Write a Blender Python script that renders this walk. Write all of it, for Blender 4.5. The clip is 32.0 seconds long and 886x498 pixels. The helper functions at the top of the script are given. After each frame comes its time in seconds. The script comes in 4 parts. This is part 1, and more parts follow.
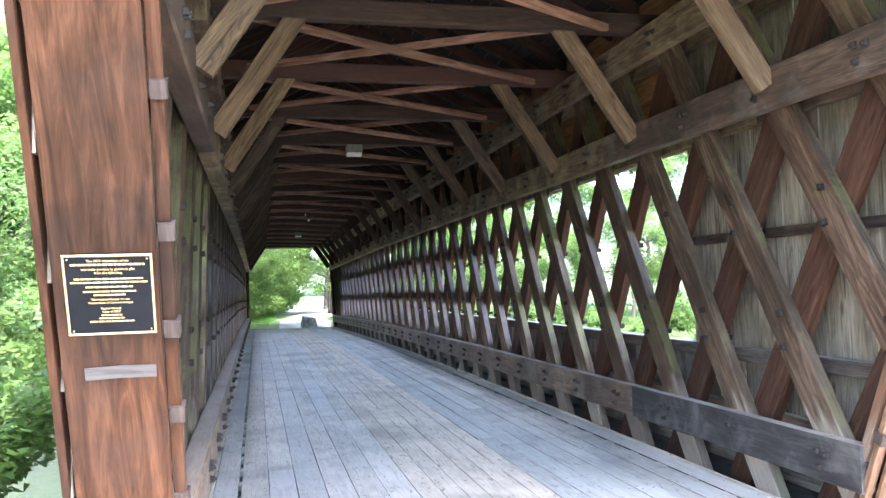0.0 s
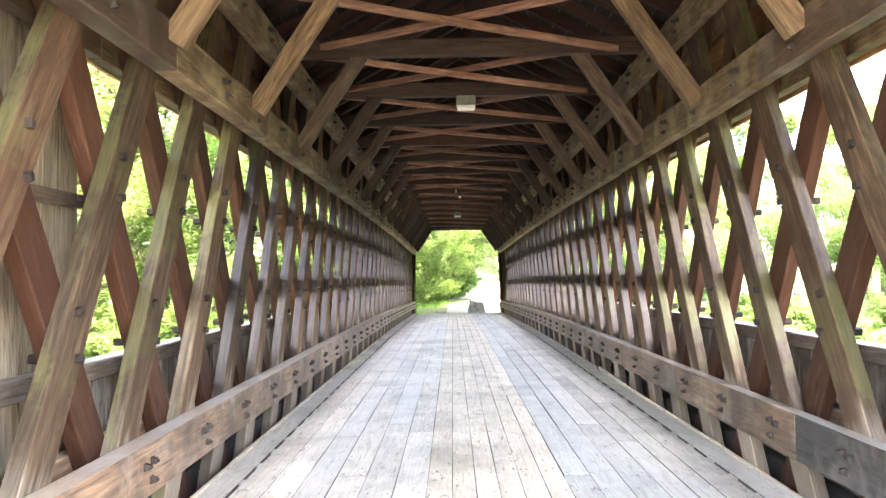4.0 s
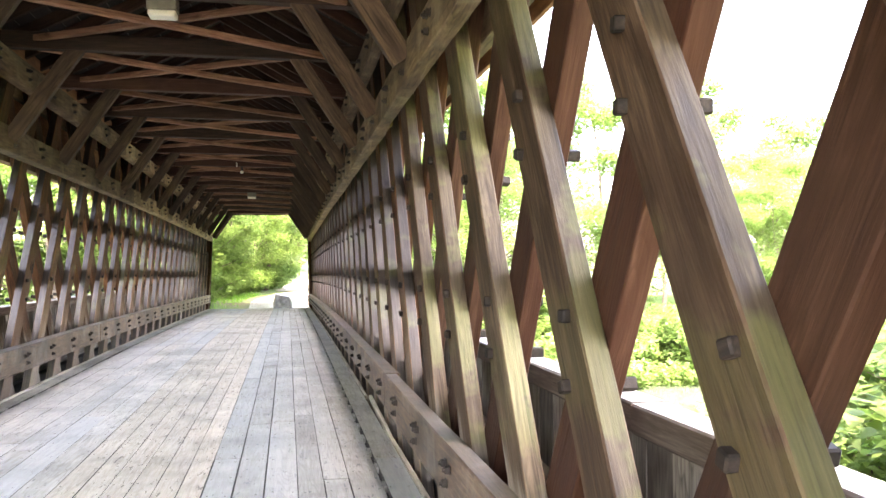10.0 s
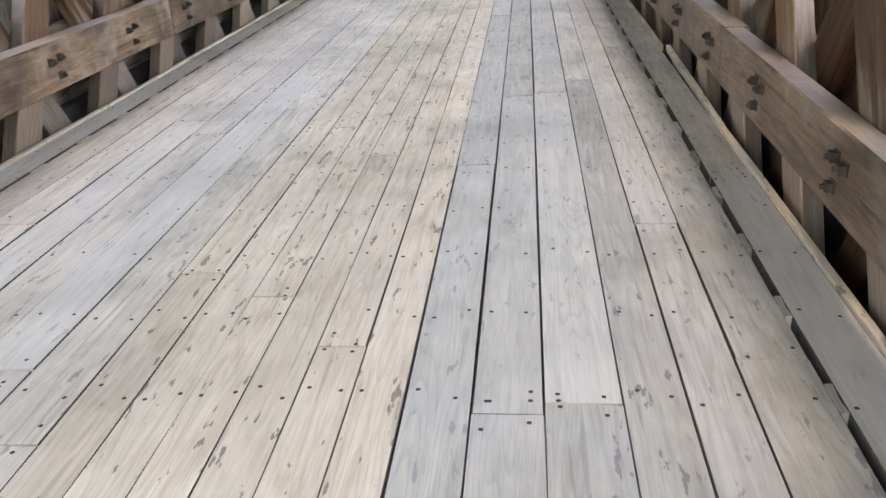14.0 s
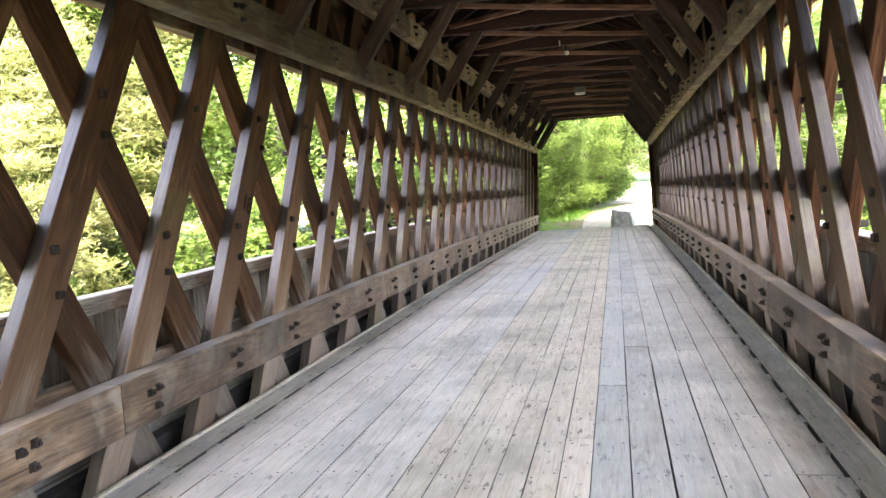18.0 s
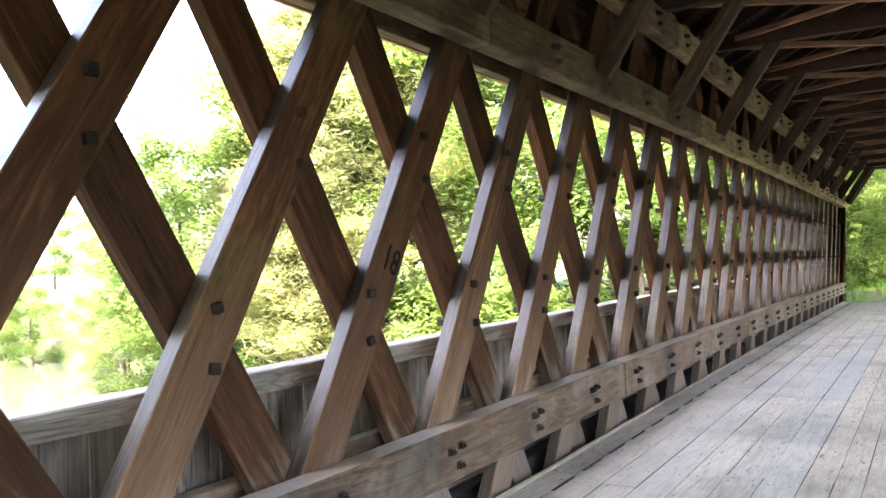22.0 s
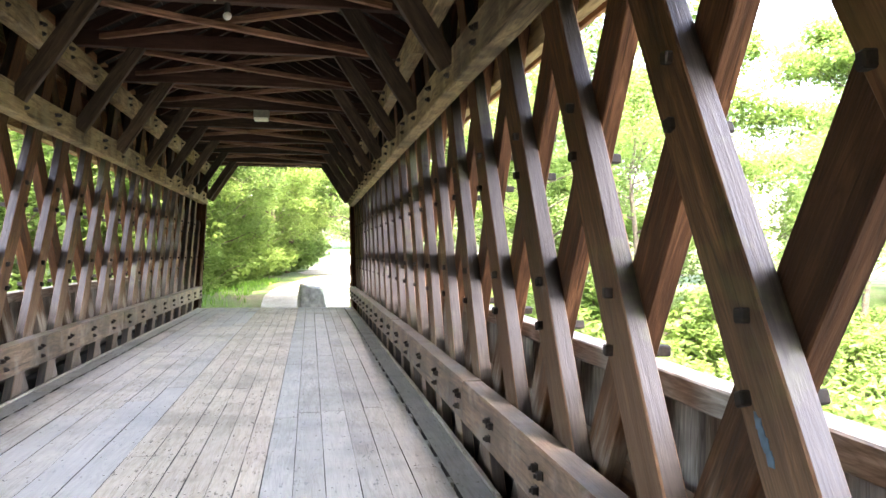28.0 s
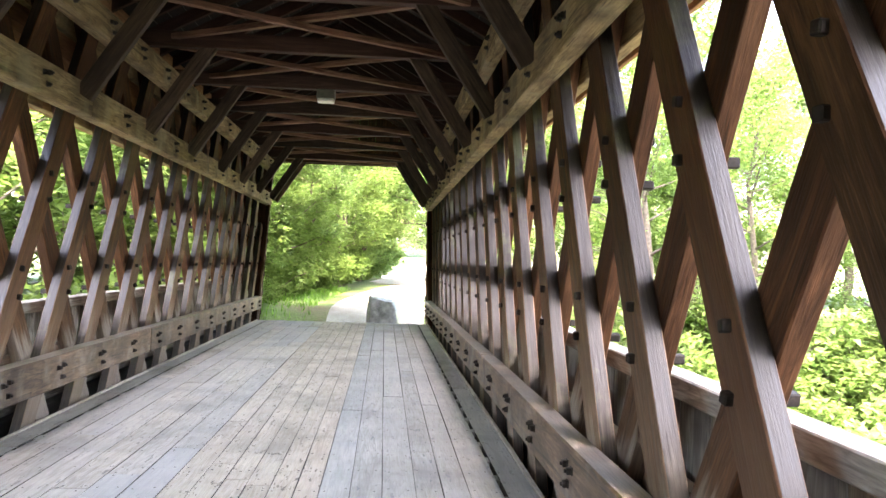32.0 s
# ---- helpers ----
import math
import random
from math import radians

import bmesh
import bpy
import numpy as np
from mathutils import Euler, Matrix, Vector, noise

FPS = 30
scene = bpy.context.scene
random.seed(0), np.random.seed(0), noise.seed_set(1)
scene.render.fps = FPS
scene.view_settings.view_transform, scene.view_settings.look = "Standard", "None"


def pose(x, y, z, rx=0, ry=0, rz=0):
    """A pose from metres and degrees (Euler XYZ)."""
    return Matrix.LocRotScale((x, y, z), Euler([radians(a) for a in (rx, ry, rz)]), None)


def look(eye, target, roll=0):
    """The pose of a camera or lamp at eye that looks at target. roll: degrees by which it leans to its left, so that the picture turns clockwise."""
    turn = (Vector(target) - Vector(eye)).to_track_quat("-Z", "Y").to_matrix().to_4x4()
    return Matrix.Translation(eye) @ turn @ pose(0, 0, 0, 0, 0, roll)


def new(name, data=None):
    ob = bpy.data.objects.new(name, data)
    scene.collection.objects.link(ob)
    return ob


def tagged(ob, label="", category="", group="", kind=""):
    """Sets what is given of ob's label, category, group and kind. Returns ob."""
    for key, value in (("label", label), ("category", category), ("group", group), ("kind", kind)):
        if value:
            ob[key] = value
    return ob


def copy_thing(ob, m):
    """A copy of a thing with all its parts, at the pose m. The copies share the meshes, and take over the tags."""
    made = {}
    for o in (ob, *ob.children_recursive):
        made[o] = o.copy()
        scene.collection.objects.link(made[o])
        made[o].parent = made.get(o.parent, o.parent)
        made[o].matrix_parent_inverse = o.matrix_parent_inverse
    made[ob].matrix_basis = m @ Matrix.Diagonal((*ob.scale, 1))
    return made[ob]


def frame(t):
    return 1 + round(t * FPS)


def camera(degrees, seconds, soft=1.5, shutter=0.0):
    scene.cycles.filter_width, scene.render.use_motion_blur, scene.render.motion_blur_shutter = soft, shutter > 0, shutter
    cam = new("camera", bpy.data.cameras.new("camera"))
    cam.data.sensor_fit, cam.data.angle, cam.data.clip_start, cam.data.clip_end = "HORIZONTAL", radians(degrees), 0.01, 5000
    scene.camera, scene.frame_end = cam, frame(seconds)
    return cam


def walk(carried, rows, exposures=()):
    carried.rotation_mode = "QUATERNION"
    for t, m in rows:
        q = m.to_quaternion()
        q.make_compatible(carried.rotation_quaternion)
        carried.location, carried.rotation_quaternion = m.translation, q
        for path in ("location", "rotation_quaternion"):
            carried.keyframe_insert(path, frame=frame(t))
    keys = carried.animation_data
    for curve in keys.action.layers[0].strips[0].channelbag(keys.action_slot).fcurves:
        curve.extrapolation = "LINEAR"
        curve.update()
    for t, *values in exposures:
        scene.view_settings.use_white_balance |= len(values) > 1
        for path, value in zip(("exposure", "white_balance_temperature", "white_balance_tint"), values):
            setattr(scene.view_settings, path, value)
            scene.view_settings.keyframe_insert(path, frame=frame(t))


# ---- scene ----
cam = camera(57.7, 32.0)
PATH = [
    (0, (-1.704, 0.277, 1.624), (-1.251, 2.223, 1.72), -1.7),
    (0.5, (-1.53, 0.543, 1.614), (-1.139, 2.503, 1.692), -1.7),
    (1, (-1.387, 0.845, 1.593), (-1.041, 2.814, 1.652), -2.4),
    (1.5, (-1.185, 1.144, 1.561), (-0.877, 3.12, 1.603), -2.9),
    (2, (-0.965, 1.455, 1.558), (-0.741, 3.443, 1.566), -1.3),
    (2.5, (-0.801, 1.784, 1.546), (-0.603, 3.773, 1.614), -1.3),
    (3, (-0.624, 2.01, 1.52), (-0.54, 4.007, 1.604), -1.6),
    (3.5, (-0.427, 2.243, 1.514), (-0.429, 4.242, 1.581), -0.7),
    (5.5, (0.26, 3.483, 1.47), (0.209, 5.477, 1.614), -1.4),
    (6, (0.404, 3.77, 1.474), (0.595, 5.753, 1.642), 0.0),
    (6.5, (0.526, 3.985, 1.486), (0.815, 5.958, 1.642), 0.2),
    (7, (0.6, 4.235, 1.482), (0.924, 6.205, 1.599), -1.1),
    (7.5, (0.705, 4.487, 1.476), (1.066, 6.451, 1.584), -1.8),
    (8, (0.877, 4.781, 1.504), (1.253, 6.743, 1.604), -0.4),
    (8.5, (0.965, 5.044, 1.515), (1.376, 6.999, 1.597), 0.3),
    (9, (1.009, 5.39, 1.551), (1.436, 7.343, 1.626), -1.1),
    (9.5, (1.107, 5.774, 1.544), (1.515, 7.731, 1.602), -0.6),
    (10, (1.183, 6.15, 1.552), (1.562, 8.113, 1.596), -0.3),
    (10.5, (1.206, 6.528, 1.569), (1.559, 8.496, 1.609), -0.6),
    (11, (1.257, 6.849, 1.563), (1.387, 8.844, 1.542), 0.4),
    (11.5, (1.194, 7.243, 1.53), (1.105, 9.236, 1.387), -1.3),
    (12, (1.1, 7.518, 1.504), (0.956, 9.488, 1.188), -3.0),
    (12.5, (1.063, 7.866, 1.473), (0.867, 9.778, 0.921), -2.8),
    (13, (1.006, 8.2, 1.427), (0.807, 10.046, 0.684), -2.8),
    (13.5, (0.964, 8.522, 1.418), (0.77, 10.32, 0.565), -2.9),
    (15.5, (1.046, 9.918, 1.524), (0.732, 11.767, 0.828), -4.9),
    (16, (0.945, 10.25, 1.486), (0.63, 12.155, 0.963), -4.3),
    (16.5, (0.971, 10.547, 1.539), (0.67, 12.483, 1.138), -3.5),
    (17, (0.962, 10.93, 1.55), (0.658, 12.884, 1.25), -2.3),
    (17.5, (0.887, 11.267, 1.543), (0.556, 13.228, 1.332), -3.3),
    (18, (0.803, 11.612, 1.573), (0.376, 13.56, 1.427), -4.0),
    (18.5, (0.783, 11.958, 1.585), (0.22, 13.876, 1.514), -3.0),
    (19, (0.675, 12.287, 1.584), (-0.021, 14.162, 1.557), -2.9),
    (19.5, (0.6, 12.581, 1.592), (-0.177, 14.424, 1.584), -3.5),
    (20, (0.592, 12.894, 1.573), (-0.301, 14.684, 1.577), -3.1),
    (20.5, (0.476, 13.224, 1.588), (-0.5, 14.969, 1.592), -2.7),
    (21, (0.402, 13.537, 1.593), (-0.614, 15.26, 1.636), -2.9),
    (21.5, (0.416, 13.831, 1.574), (-0.673, 15.508, 1.631), -1.9),
    (22, (0.364, 14.204, 1.58), (-0.682, 15.909, 1.6), -1.9),
    (22.5, (0.341, 14.561, 1.573), (-0.495, 16.378, 1.588), -3.1),
    (23, (0.387, 14.919, 1.551), (-0.218, 16.826, 1.562), -1.3),
    (23.5, (0.436, 15.173, 1.586), (0.125, 17.148, 1.638), -0.8),
    (24, (0.462, 15.512, 1.601), (0.342, 17.505, 1.704), -1.9),
    (24.5, (0.52, 15.905, 1.603), (0.468, 17.904, 1.653), -0.5),
    (25, (0.548, 16.324, 1.612), (0.619, 18.322, 1.658), -1.0),
    (25.5, (0.634, 16.726, 1.589), (0.806, 18.718, 1.627), -0.8),
    (26, (0.698, 17.098, 1.584), (0.91, 19.087, 1.591), -0.2),
    (26.5, (0.72, 17.48, 1.602), (0.963, 19.465, 1.598), -0.8),
    (28.5, (0.959, 18.916, 1.608), (1.296, 20.887, 1.593), 0.7),
    (29, (0.982, 19.296, 1.605), (1.318, 21.267, 1.586), 0.4),
    (29.5, (1.022, 19.635, 1.607), (1.386, 21.602, 1.603), 0.4),
    (30, (1.087, 19.986, 1.616), (1.438, 21.955, 1.627), 1.3),
    (30.5, (1.035, 20.324, 1.615), (1.319, 22.303, 1.628), -0.2),
    (31, (0.993, 20.641, 1.602), (1.173, 22.633, 1.621), -0.6),
    (31.5, (0.986, 20.954, 1.617), (1.116, 22.949, 1.64), 1.4),
    (32, (0.985, 21.33, 1.622), (1.129, 23.325, 1.631), 1.9),
]
EXPOSURES = [(0, 4.32, 5750, 13), (3, 5.25, 7000, 16), (6, 5.52, 7800, 18), (8, 5.55, 7900, 18), (11, 5.06, 7800, 18), (13, 4.76, 8300, 18), (16, 4.98, 7900, 18), (22, 4.94, 7700, 18), (24, 5.1, 7700, 18), (32, 5.06, 7600, 18)]
walk(cam, [(t, look(eye, target, roll)) for t, eye, target, roll in PATH], EXPOSURES)

# ---- world, sun, exposure ----
world = bpy.data.worlds.new("sky")
scene.world = world
world.use_nodes = True
wn, wl = world.node_tree.nodes, world.node_tree.links
SUN_ELEV, SUN_AZ = 65.0, 172.0          # degrees; azimuth clockwise from +y, where the sun stands
sky = wn.new("ShaderNodeTexSky")
sky.sky_type = "NISHITA"
sky.sun_disc = False
sky.sun_elevation = radians(SUN_ELEV)
sky.sun_rotation = radians(SUN_AZ)
sky.air_density, sky.dust_density = 1.0, 2.8
wn["Background"].inputs["Strength"].default_value = 0.15
wl.new(sky.outputs["Color"], wn["Background"].inputs["Color"])
sun = new("sun", bpy.data.lights.new("sun", "SUN"))
sun.data.energy, sun.data.angle, sun.data.color = 1.15, radians(0.5), (1.0, 0.95, 0.86)
_az, _el = radians(SUN_AZ), radians(SUN_ELEV)
sun_dir = Vector((math.sin(_az) * math.cos(_el), math.cos(_az) * math.cos(_el), math.sin(_el)))
sun.matrix_world = look(sun_dir * 80, (0, 0, 0))

# ---- plan, metres ----
XC = 0.0                # middle of the roadway
HALF = 2.05             # middle to the inner face of the chords
P = 1.10                # lattice period along the bridge
Z0 = 1.30               # height of one row of crossings
ROW = 0.90              # height between rows of crossings
SLOPE = ROW / (P / 2)
YB0, YB1 = 4.95, 41.60  # ends of the bridge at deck height
RAKE = 0.43             # the ends lean outwards by this much per metre of height
Z_LOW, Z_MID, Z_TOP = Z0 - ROW + 0.03, Z0 + 2 * ROW, Z0 + 3 * ROW + 0.02
H_CHORD = 0.31
T_CHORD, T_SLAT, W_SLAT = 0.11, 0.095, 0.26
X_SIDE = HALF + 2 * T_CHORD + 2 * T_SLAT + 0.13      # siding boards, from the middle
FULL_A, FULL_B = 7.6, 38.85                           # full-height siding before and beyond these
KNEE_Y0, KNEE_DY = 7.70, 2.18
Z_TIE = 4.27


def camber(y):
    """The bridge droops a little towards its ends."""
    u = (y - 23.0) / 18.7
    return -0.2 * min(1.3, u) ** 1.3 if u > 0 else -0.06 * min(1.3, -u) ** 3


def lat(k, side):
    """Where the k-th crossing stands along the bridge; the bays are a little shorter near the start."""
    if side > 0:
        return 6.73 + 1.08 * k if k <= 12 else 19.69 + P * (k - 12)
    return 6.75 + 1.085 * k if k <= 6 else 13.26 + P * (k - 6)


def gap_to_slats(y, side):
    """From the chord's inner face out to the lattice."""
    return 0.165 if side < 0 else 0.11 + 0.05 * max(0.0, min(1.0, (y - 10.0) / 9.0))


def y_start(z):
    return YB0 - RAKE * z


def y_end(z):
    return YB1 + RAKE * z


# ---- mesh helpers ----
def mesh_of(bm, name, material, smooth=False):
    me = bpy.data.meshes.new(name)
    bm.to_mesh(me)
    bm.free()
    if smooth:
        for f in me.polygons:
            f.use_smooth = True
    if material:
        me.materials.append(material)
    return me


def part(name, bm, material, parent=None, label="", smooth=False):
    ob = new(name, mesh_of(bm, name, material, smooth) if isinstance(bm, bmesh.types.BMesh) else bm)
    if parent:
        ob.parent = parent
    if label:
        ob["label"] = label
    return ob


def empty(name, at=(0, 0, 0)):
    ob = new(name)
    ob.location = at
    return ob


def box(bm, cx, cy, cz, sx, sy, sz, bevel=0.0):
    """A box, centred, with its edges chamfered."""
    r = bmesh.ops.create_cube(bm, size=1.0, matrix=Matrix.Translation((cx, cy, cz)) @ Matrix.Diagonal((sx, sy, sz, 1)))
    if bevel:
        es = list({e for v in r["verts"] for e in v.link_edges})
        bmesh.ops.bevel(bm, geom=es, offset=bevel, segments=1, affect="EDGES")
    return bm


BEAMS = {}


def beam_mesh(length, w, h, material, edge=None, seed=0, edge_at=(0, 4)):
    """A sawn timber along local x, with chamfered edges and a slight waviness; alike timbers share it."""
    key = (round(length, 2), w, h, material.name, seed, edge.name if edge else "")
    if key in BEAMS:
        return BEAMS[key]
    rnd = random.Random(hash((round(length * 100), round(w * 1000), seed)) & 0xffff)
    c = min(w, h) * (0.07 if edge_at[0] == 0 else 0.03)
    n = max(2, min(7, int(length / 0.6)))
    ring = [(-w / 2 + c, -h / 2), (w / 2 - c, -h / 2), (w / 2, -h / 2 + c), (w / 2, h / 2 - c),
            (w / 2 - c, h / 2), (-w / 2 + c, h / 2), (-w / 2, h / 2 - c), (-w / 2, -h / 2 + c)]
    bm = bmesh.new()
    rows = []
    for i in range(n + 1):
        x = -length / 2 + length * i / n
        dy, dz = (rnd.uniform(-1, 1) * (0.003 if edge_at[0] == 0 else 0.0012) for _ in range(2))
        rows.append([bm.verts.new((x, a + dy + rnd.uniform(-1, 1) * 0.0015, b + dz)) for a, b in ring])
    for i in range(n):
        for j in range(8):
            f = bm.faces.new((rows[i][j], rows[i][(j + 1) % 8], rows[i + 1][(j + 1) % 8], rows[i + 1][j]))
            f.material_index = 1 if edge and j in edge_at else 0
    bm.faces.new(rows[0][::-1])
    bm.faces.new(rows[-1])
    bmesh.ops.recalc_face_normals(bm, faces=bm.faces)
    BEAMS[key] = mesh_of(bm, "timber", material)
    if edge:
        BEAMS[key].materials.append(edge)
    return BEAMS[key]


def beam(name, a, b, w, h, material, parent=None, wide=(1, 0, 0), label="", seed=0, edge=None, edge_at=(0, 4)):
    """A timber from a to b; w is its size along the direction `wide`, h across that."""
    a, b = Vector(a), Vector(b)
    a.z += camber(a.y)
    b.z += camber(b.y)
    x = (b - a).normalized()
    y = Vector(wide)
    y = (y - x * y.dot(x)).normalized()
    z = x.cross(y)
    m = Matrix((x, y, z)).transposed().to_4x4()
    ob = new(name, beam_mesh((b - a).length, w, h, material, edge, seed, edge_at))
    if parent:
        ob.parent = parent
    ob.matrix_basis = Matrix.Translation((a + b) / 2) @ m
    if label:
        ob["label"] = label
    return ob


# ---- materials ----
def material(name):
    m = bpy.data.materials.new(name)
    m.use_nodes = True
    nt = m.node_tree
    return m, nt, nt.nodes["Principled BSDF"]


def ramp(nt, src, stops):
    n = nt.nodes.new("ShaderNodeValToRGB")
    els = n.color_ramp.elements
    els[0].position, els[0].color = stops[0][0], (*stops[0][1], 1)
    els[1].position, els[1].color = stops[-1][0], (*stops[-1][1], 1)
    for p, c in stops[1:-1]:
        els.new(p).color = (*c, 1)
    nt.links.new(src, n.inputs[0])
    return n.outputs[0]


def grey(v):
    return (v, v, v)


def mix(nt, mode, fac, a, b):
    n = nt.nodes.new("ShaderNodeMix")
    n.data_type, n.blend_type = "RGBA", mode
    for sock, val in ((n.inputs[0], fac), (n.inputs[6], a), (n.inputs[7], b)):
        if isinstance(val, (int, float)):
            sock.default_value = val
        elif isinstance(val, tuple):
            sock.default_value = (*val, 1)
        else:
            nt.links.new(val, sock)
    return n.outputs[2]


def noise_node(nt, vec, scale, detail=4.0, rough=0.55, dist=0.0):
    n = nt.nodes.new("ShaderNodeTexNoise")
    n.inputs["Scale"].default_value = scale
    n.inputs["Detail"].default_value = detail
    n.inputs["Roughness"].default_value = rough
    n.inputs["Distortion"].default_value = dist
    if vec is not None:
        nt.links.new(vec, n.inputs["Vector"])
    return n.outputs[0]


def math_node(nt, op, a, b=0.0):
    n = nt.nodes.new("ShaderNodeMath")
    n.operation = op
    for sock, val in ((n.inputs[0], a), (n.inputs[1], b)):
        if isinstance(val, (int, float)):
            sock.default_value = val
        else:
            nt.links.new(val, sock)
    return n.outputs[0]


def wood(name, dark, mid, light, rough=0.75, bump=0.35, stain=0.5, stain_col=(0.03, 0.022, 0.018), fade=0.0,
         fade_col=(0.3, 0.28, 0.25), vary=0.5, tint=None, chips=0.0, knots=0.0, streak=0.75, worn=None, patchy=0.0, smear=None, coat=0.0, spec=0.25, rings=0.0, checks=0.0, lit_top=None):
    """Weathered timber: grain runs along the piece's own x axis; pieces vary by their random number."""
    m, nt, bsdf = material(name)
    L = nt.links
    tc = nt.nodes.new("ShaderNodeTexCoord")
    info = nt.nodes.new("ShaderNodeObjectInfo")
    comb = nt.nodes.new("ShaderNodeCombineXYZ")
    L.new(math_node(nt, "MULTIPLY", info.outputs["Random"], 37.0), comb.inputs[0])
    L.new(math_node(nt, "MULTIPLY", info.outputs["Random"], 19.0), comb.inputs[1])
    add = nt.nodes.new("ShaderNodeVectorMath")
    L.new(tc.outputs["Object"], add.inputs[0])
    L.new(comb.outputs[0], add.inputs[1])
    mp = nt.nodes.new("ShaderNodeMapping")
    mp.inputs["Scale"].default_value = (0.8, 7.0, 7.0)
    L.new(add.outputs[0], mp.inputs["Vector"])
    fine = nt.nodes.new("ShaderNodeMapping")
    fine.inputs["Scale"].default_value = (3.0, 60.0, 60.0)
    L.new(add.outputs[0], fine.inputs["Vector"])
    band = noise_node(nt, mp.outputs[0], 2.0, 5.0, 0.6, 1.4)
    grain = noise_node(nt, fine.outputs[0], 1.6, 4.0, 0.6, 0.3)
    big = noise_node(nt, add.outputs[0], 1.7, 3.0, 0.55)
    col = ramp(nt, band, [(0.3, dark), (0.5, mid), (0.72, light)])
    gr = ramp(nt, grain, [(0.3, grey(0.55)), (0.6, grey(1.0))])
    col = mix(nt, "MULTIPLY", streak, col, gr)
    if rings:
        # arched growth-ring figure: contour lines of a stretched noise, stronger on some boards and stretches
        rmap = nt.nodes.new("ShaderNodeMapping")
        rmap.inputs["Scale"].default_value = (0.55, 6.0, 6.0)
        L.new(add.outputs[0], rmap.inputs["Vector"])
        rn = noise_node(nt, rmap.outputs[0], 1.0, 1.5, 0.4)
        saw = math_node(nt, "FRACT", math_node(nt, "MULTIPLY", rn, 24.0), 0.0)
        rl = ramp(nt, saw, [(0.0, grey(1.0)), (0.55, grey(0.92)), (0.86, grey(0.42)), (0.97, grey(1.0))])
        rmask = ramp(nt, noise_node(nt, add.outputs[0], 1.1, 2.0, 0.5), [(0.44, grey(0.15)), (0.62, grey(1.0))])
        col = mix(nt, "MULTIPLY", math_node(nt, "MULTIPLY", rmask, rings), col, rl)
    if checks:
        # drying cracks: short dark lines along the grain
        kmap2 = nt.nodes.new("ShaderNodeMapping")
        kmap2.inputs["Scale"].default_value = (1.3, 34.0, 34.0)
        L.new(add.outputs[0], kmap2.inputs["Vector"])
        ck = ramp(nt, noise_node(nt, kmap2.outputs[0], 1.0, 2.0, 0.5), [(0.655, grey(0.0)), (0.69, grey(1.0))])
        col = mix(nt, "MIX", math_node(nt, "MULTIPLY", ck, checks), col, tuple(c * 0.35 for c in dark))
    blot = ramp(nt, big, [(0.47, grey(0.0)), (0.68, grey(1.0))])
    col = mix(nt, "MIX", math_node(nt, "MULTIPLY", blot, stain), col, stain_col)
    if fade:
        big2 = noise_node(nt, add.outputs[0], 2.9, 4.0, 0.6, 0.4)
        fb = ramp(nt, big2, [(0.5, grey(0.0)), (0.7, grey(1.0))])
        col = mix(nt, "MIX", math_node(nt, "MULTIPLY", fb, fade), col, fade_col)
    geo = nt.nodes.new("ShaderNodeNewGeometry")
    if knots:
        kmap = nt.nodes.new("ShaderNodeMapping")
        kmap.inputs["Scale"].default_value = (1.6, 5.0, 5.0)
        L.new(add.outputs[0], kmap.inputs["Vector"])
        vor = nt.nodes.new("ShaderNodeTexVoronoi")
        vor.inputs["Scale"].default_value = 1.0
        L.new(kmap.outputs[0], vor.inputs["Vector"])
        kf = ramp(nt, vor.outputs["Distance"], [(0.05, grey(1.0)), (0.13, grey(0.0))])
        col = mix(nt, "MIX", math_node(nt, "MULTIPLY", kf, knots), col, tuple(c * 0.5 for c in dark))
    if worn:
        # lower ends: worn tan, then pale sunlit spots painted above the lower chord
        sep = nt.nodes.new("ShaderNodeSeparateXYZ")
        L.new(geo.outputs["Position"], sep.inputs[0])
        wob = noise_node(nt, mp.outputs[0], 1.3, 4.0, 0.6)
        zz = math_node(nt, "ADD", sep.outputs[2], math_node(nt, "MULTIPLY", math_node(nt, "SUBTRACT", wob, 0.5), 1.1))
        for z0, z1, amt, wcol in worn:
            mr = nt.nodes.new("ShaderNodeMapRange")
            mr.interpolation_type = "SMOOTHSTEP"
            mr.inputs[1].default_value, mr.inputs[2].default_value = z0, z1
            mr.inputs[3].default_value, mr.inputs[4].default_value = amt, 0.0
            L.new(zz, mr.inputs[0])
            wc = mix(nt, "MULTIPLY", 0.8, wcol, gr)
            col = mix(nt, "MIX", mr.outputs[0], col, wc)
    if smear:
        for (sx, sy, sz), scol, lim, amt in smear:
            smap = nt.nodes.new("ShaderNodeMapping")
            smap.inputs["Location"].default_value = (sx, sy, sz)
            smap.inputs["Scale"].default_value = (1.0, 0.45, 1.2)
            L.new(geo.outputs["Position"], smap.inputs["Vector"])
            sn = noise_node(nt, smap.outputs[0], 1.1, 5.0, 0.7)
            sf = ramp(nt, sn, [(lim, grey(0.0)), (lim + 0.06, grey(1.0))])
            col = mix(nt, "MIX", math_node(nt, "MULTIPLY", math_node(nt, "MULTIPLY", sf, amt), gr), col, scol)
    if patchy:
        big3 = noise_node(nt, geo.outputs["Position"], 0.9, 5.0, 0.62)
        pf = ramp(nt, big3, [(0.32, grey(1.0 - patchy)), (0.5, grey(1.0)), (0.68, grey(1.0 + patchy * 0.5))])
        col = mix(nt, "MULTIPLY", 1.0, col, pf)
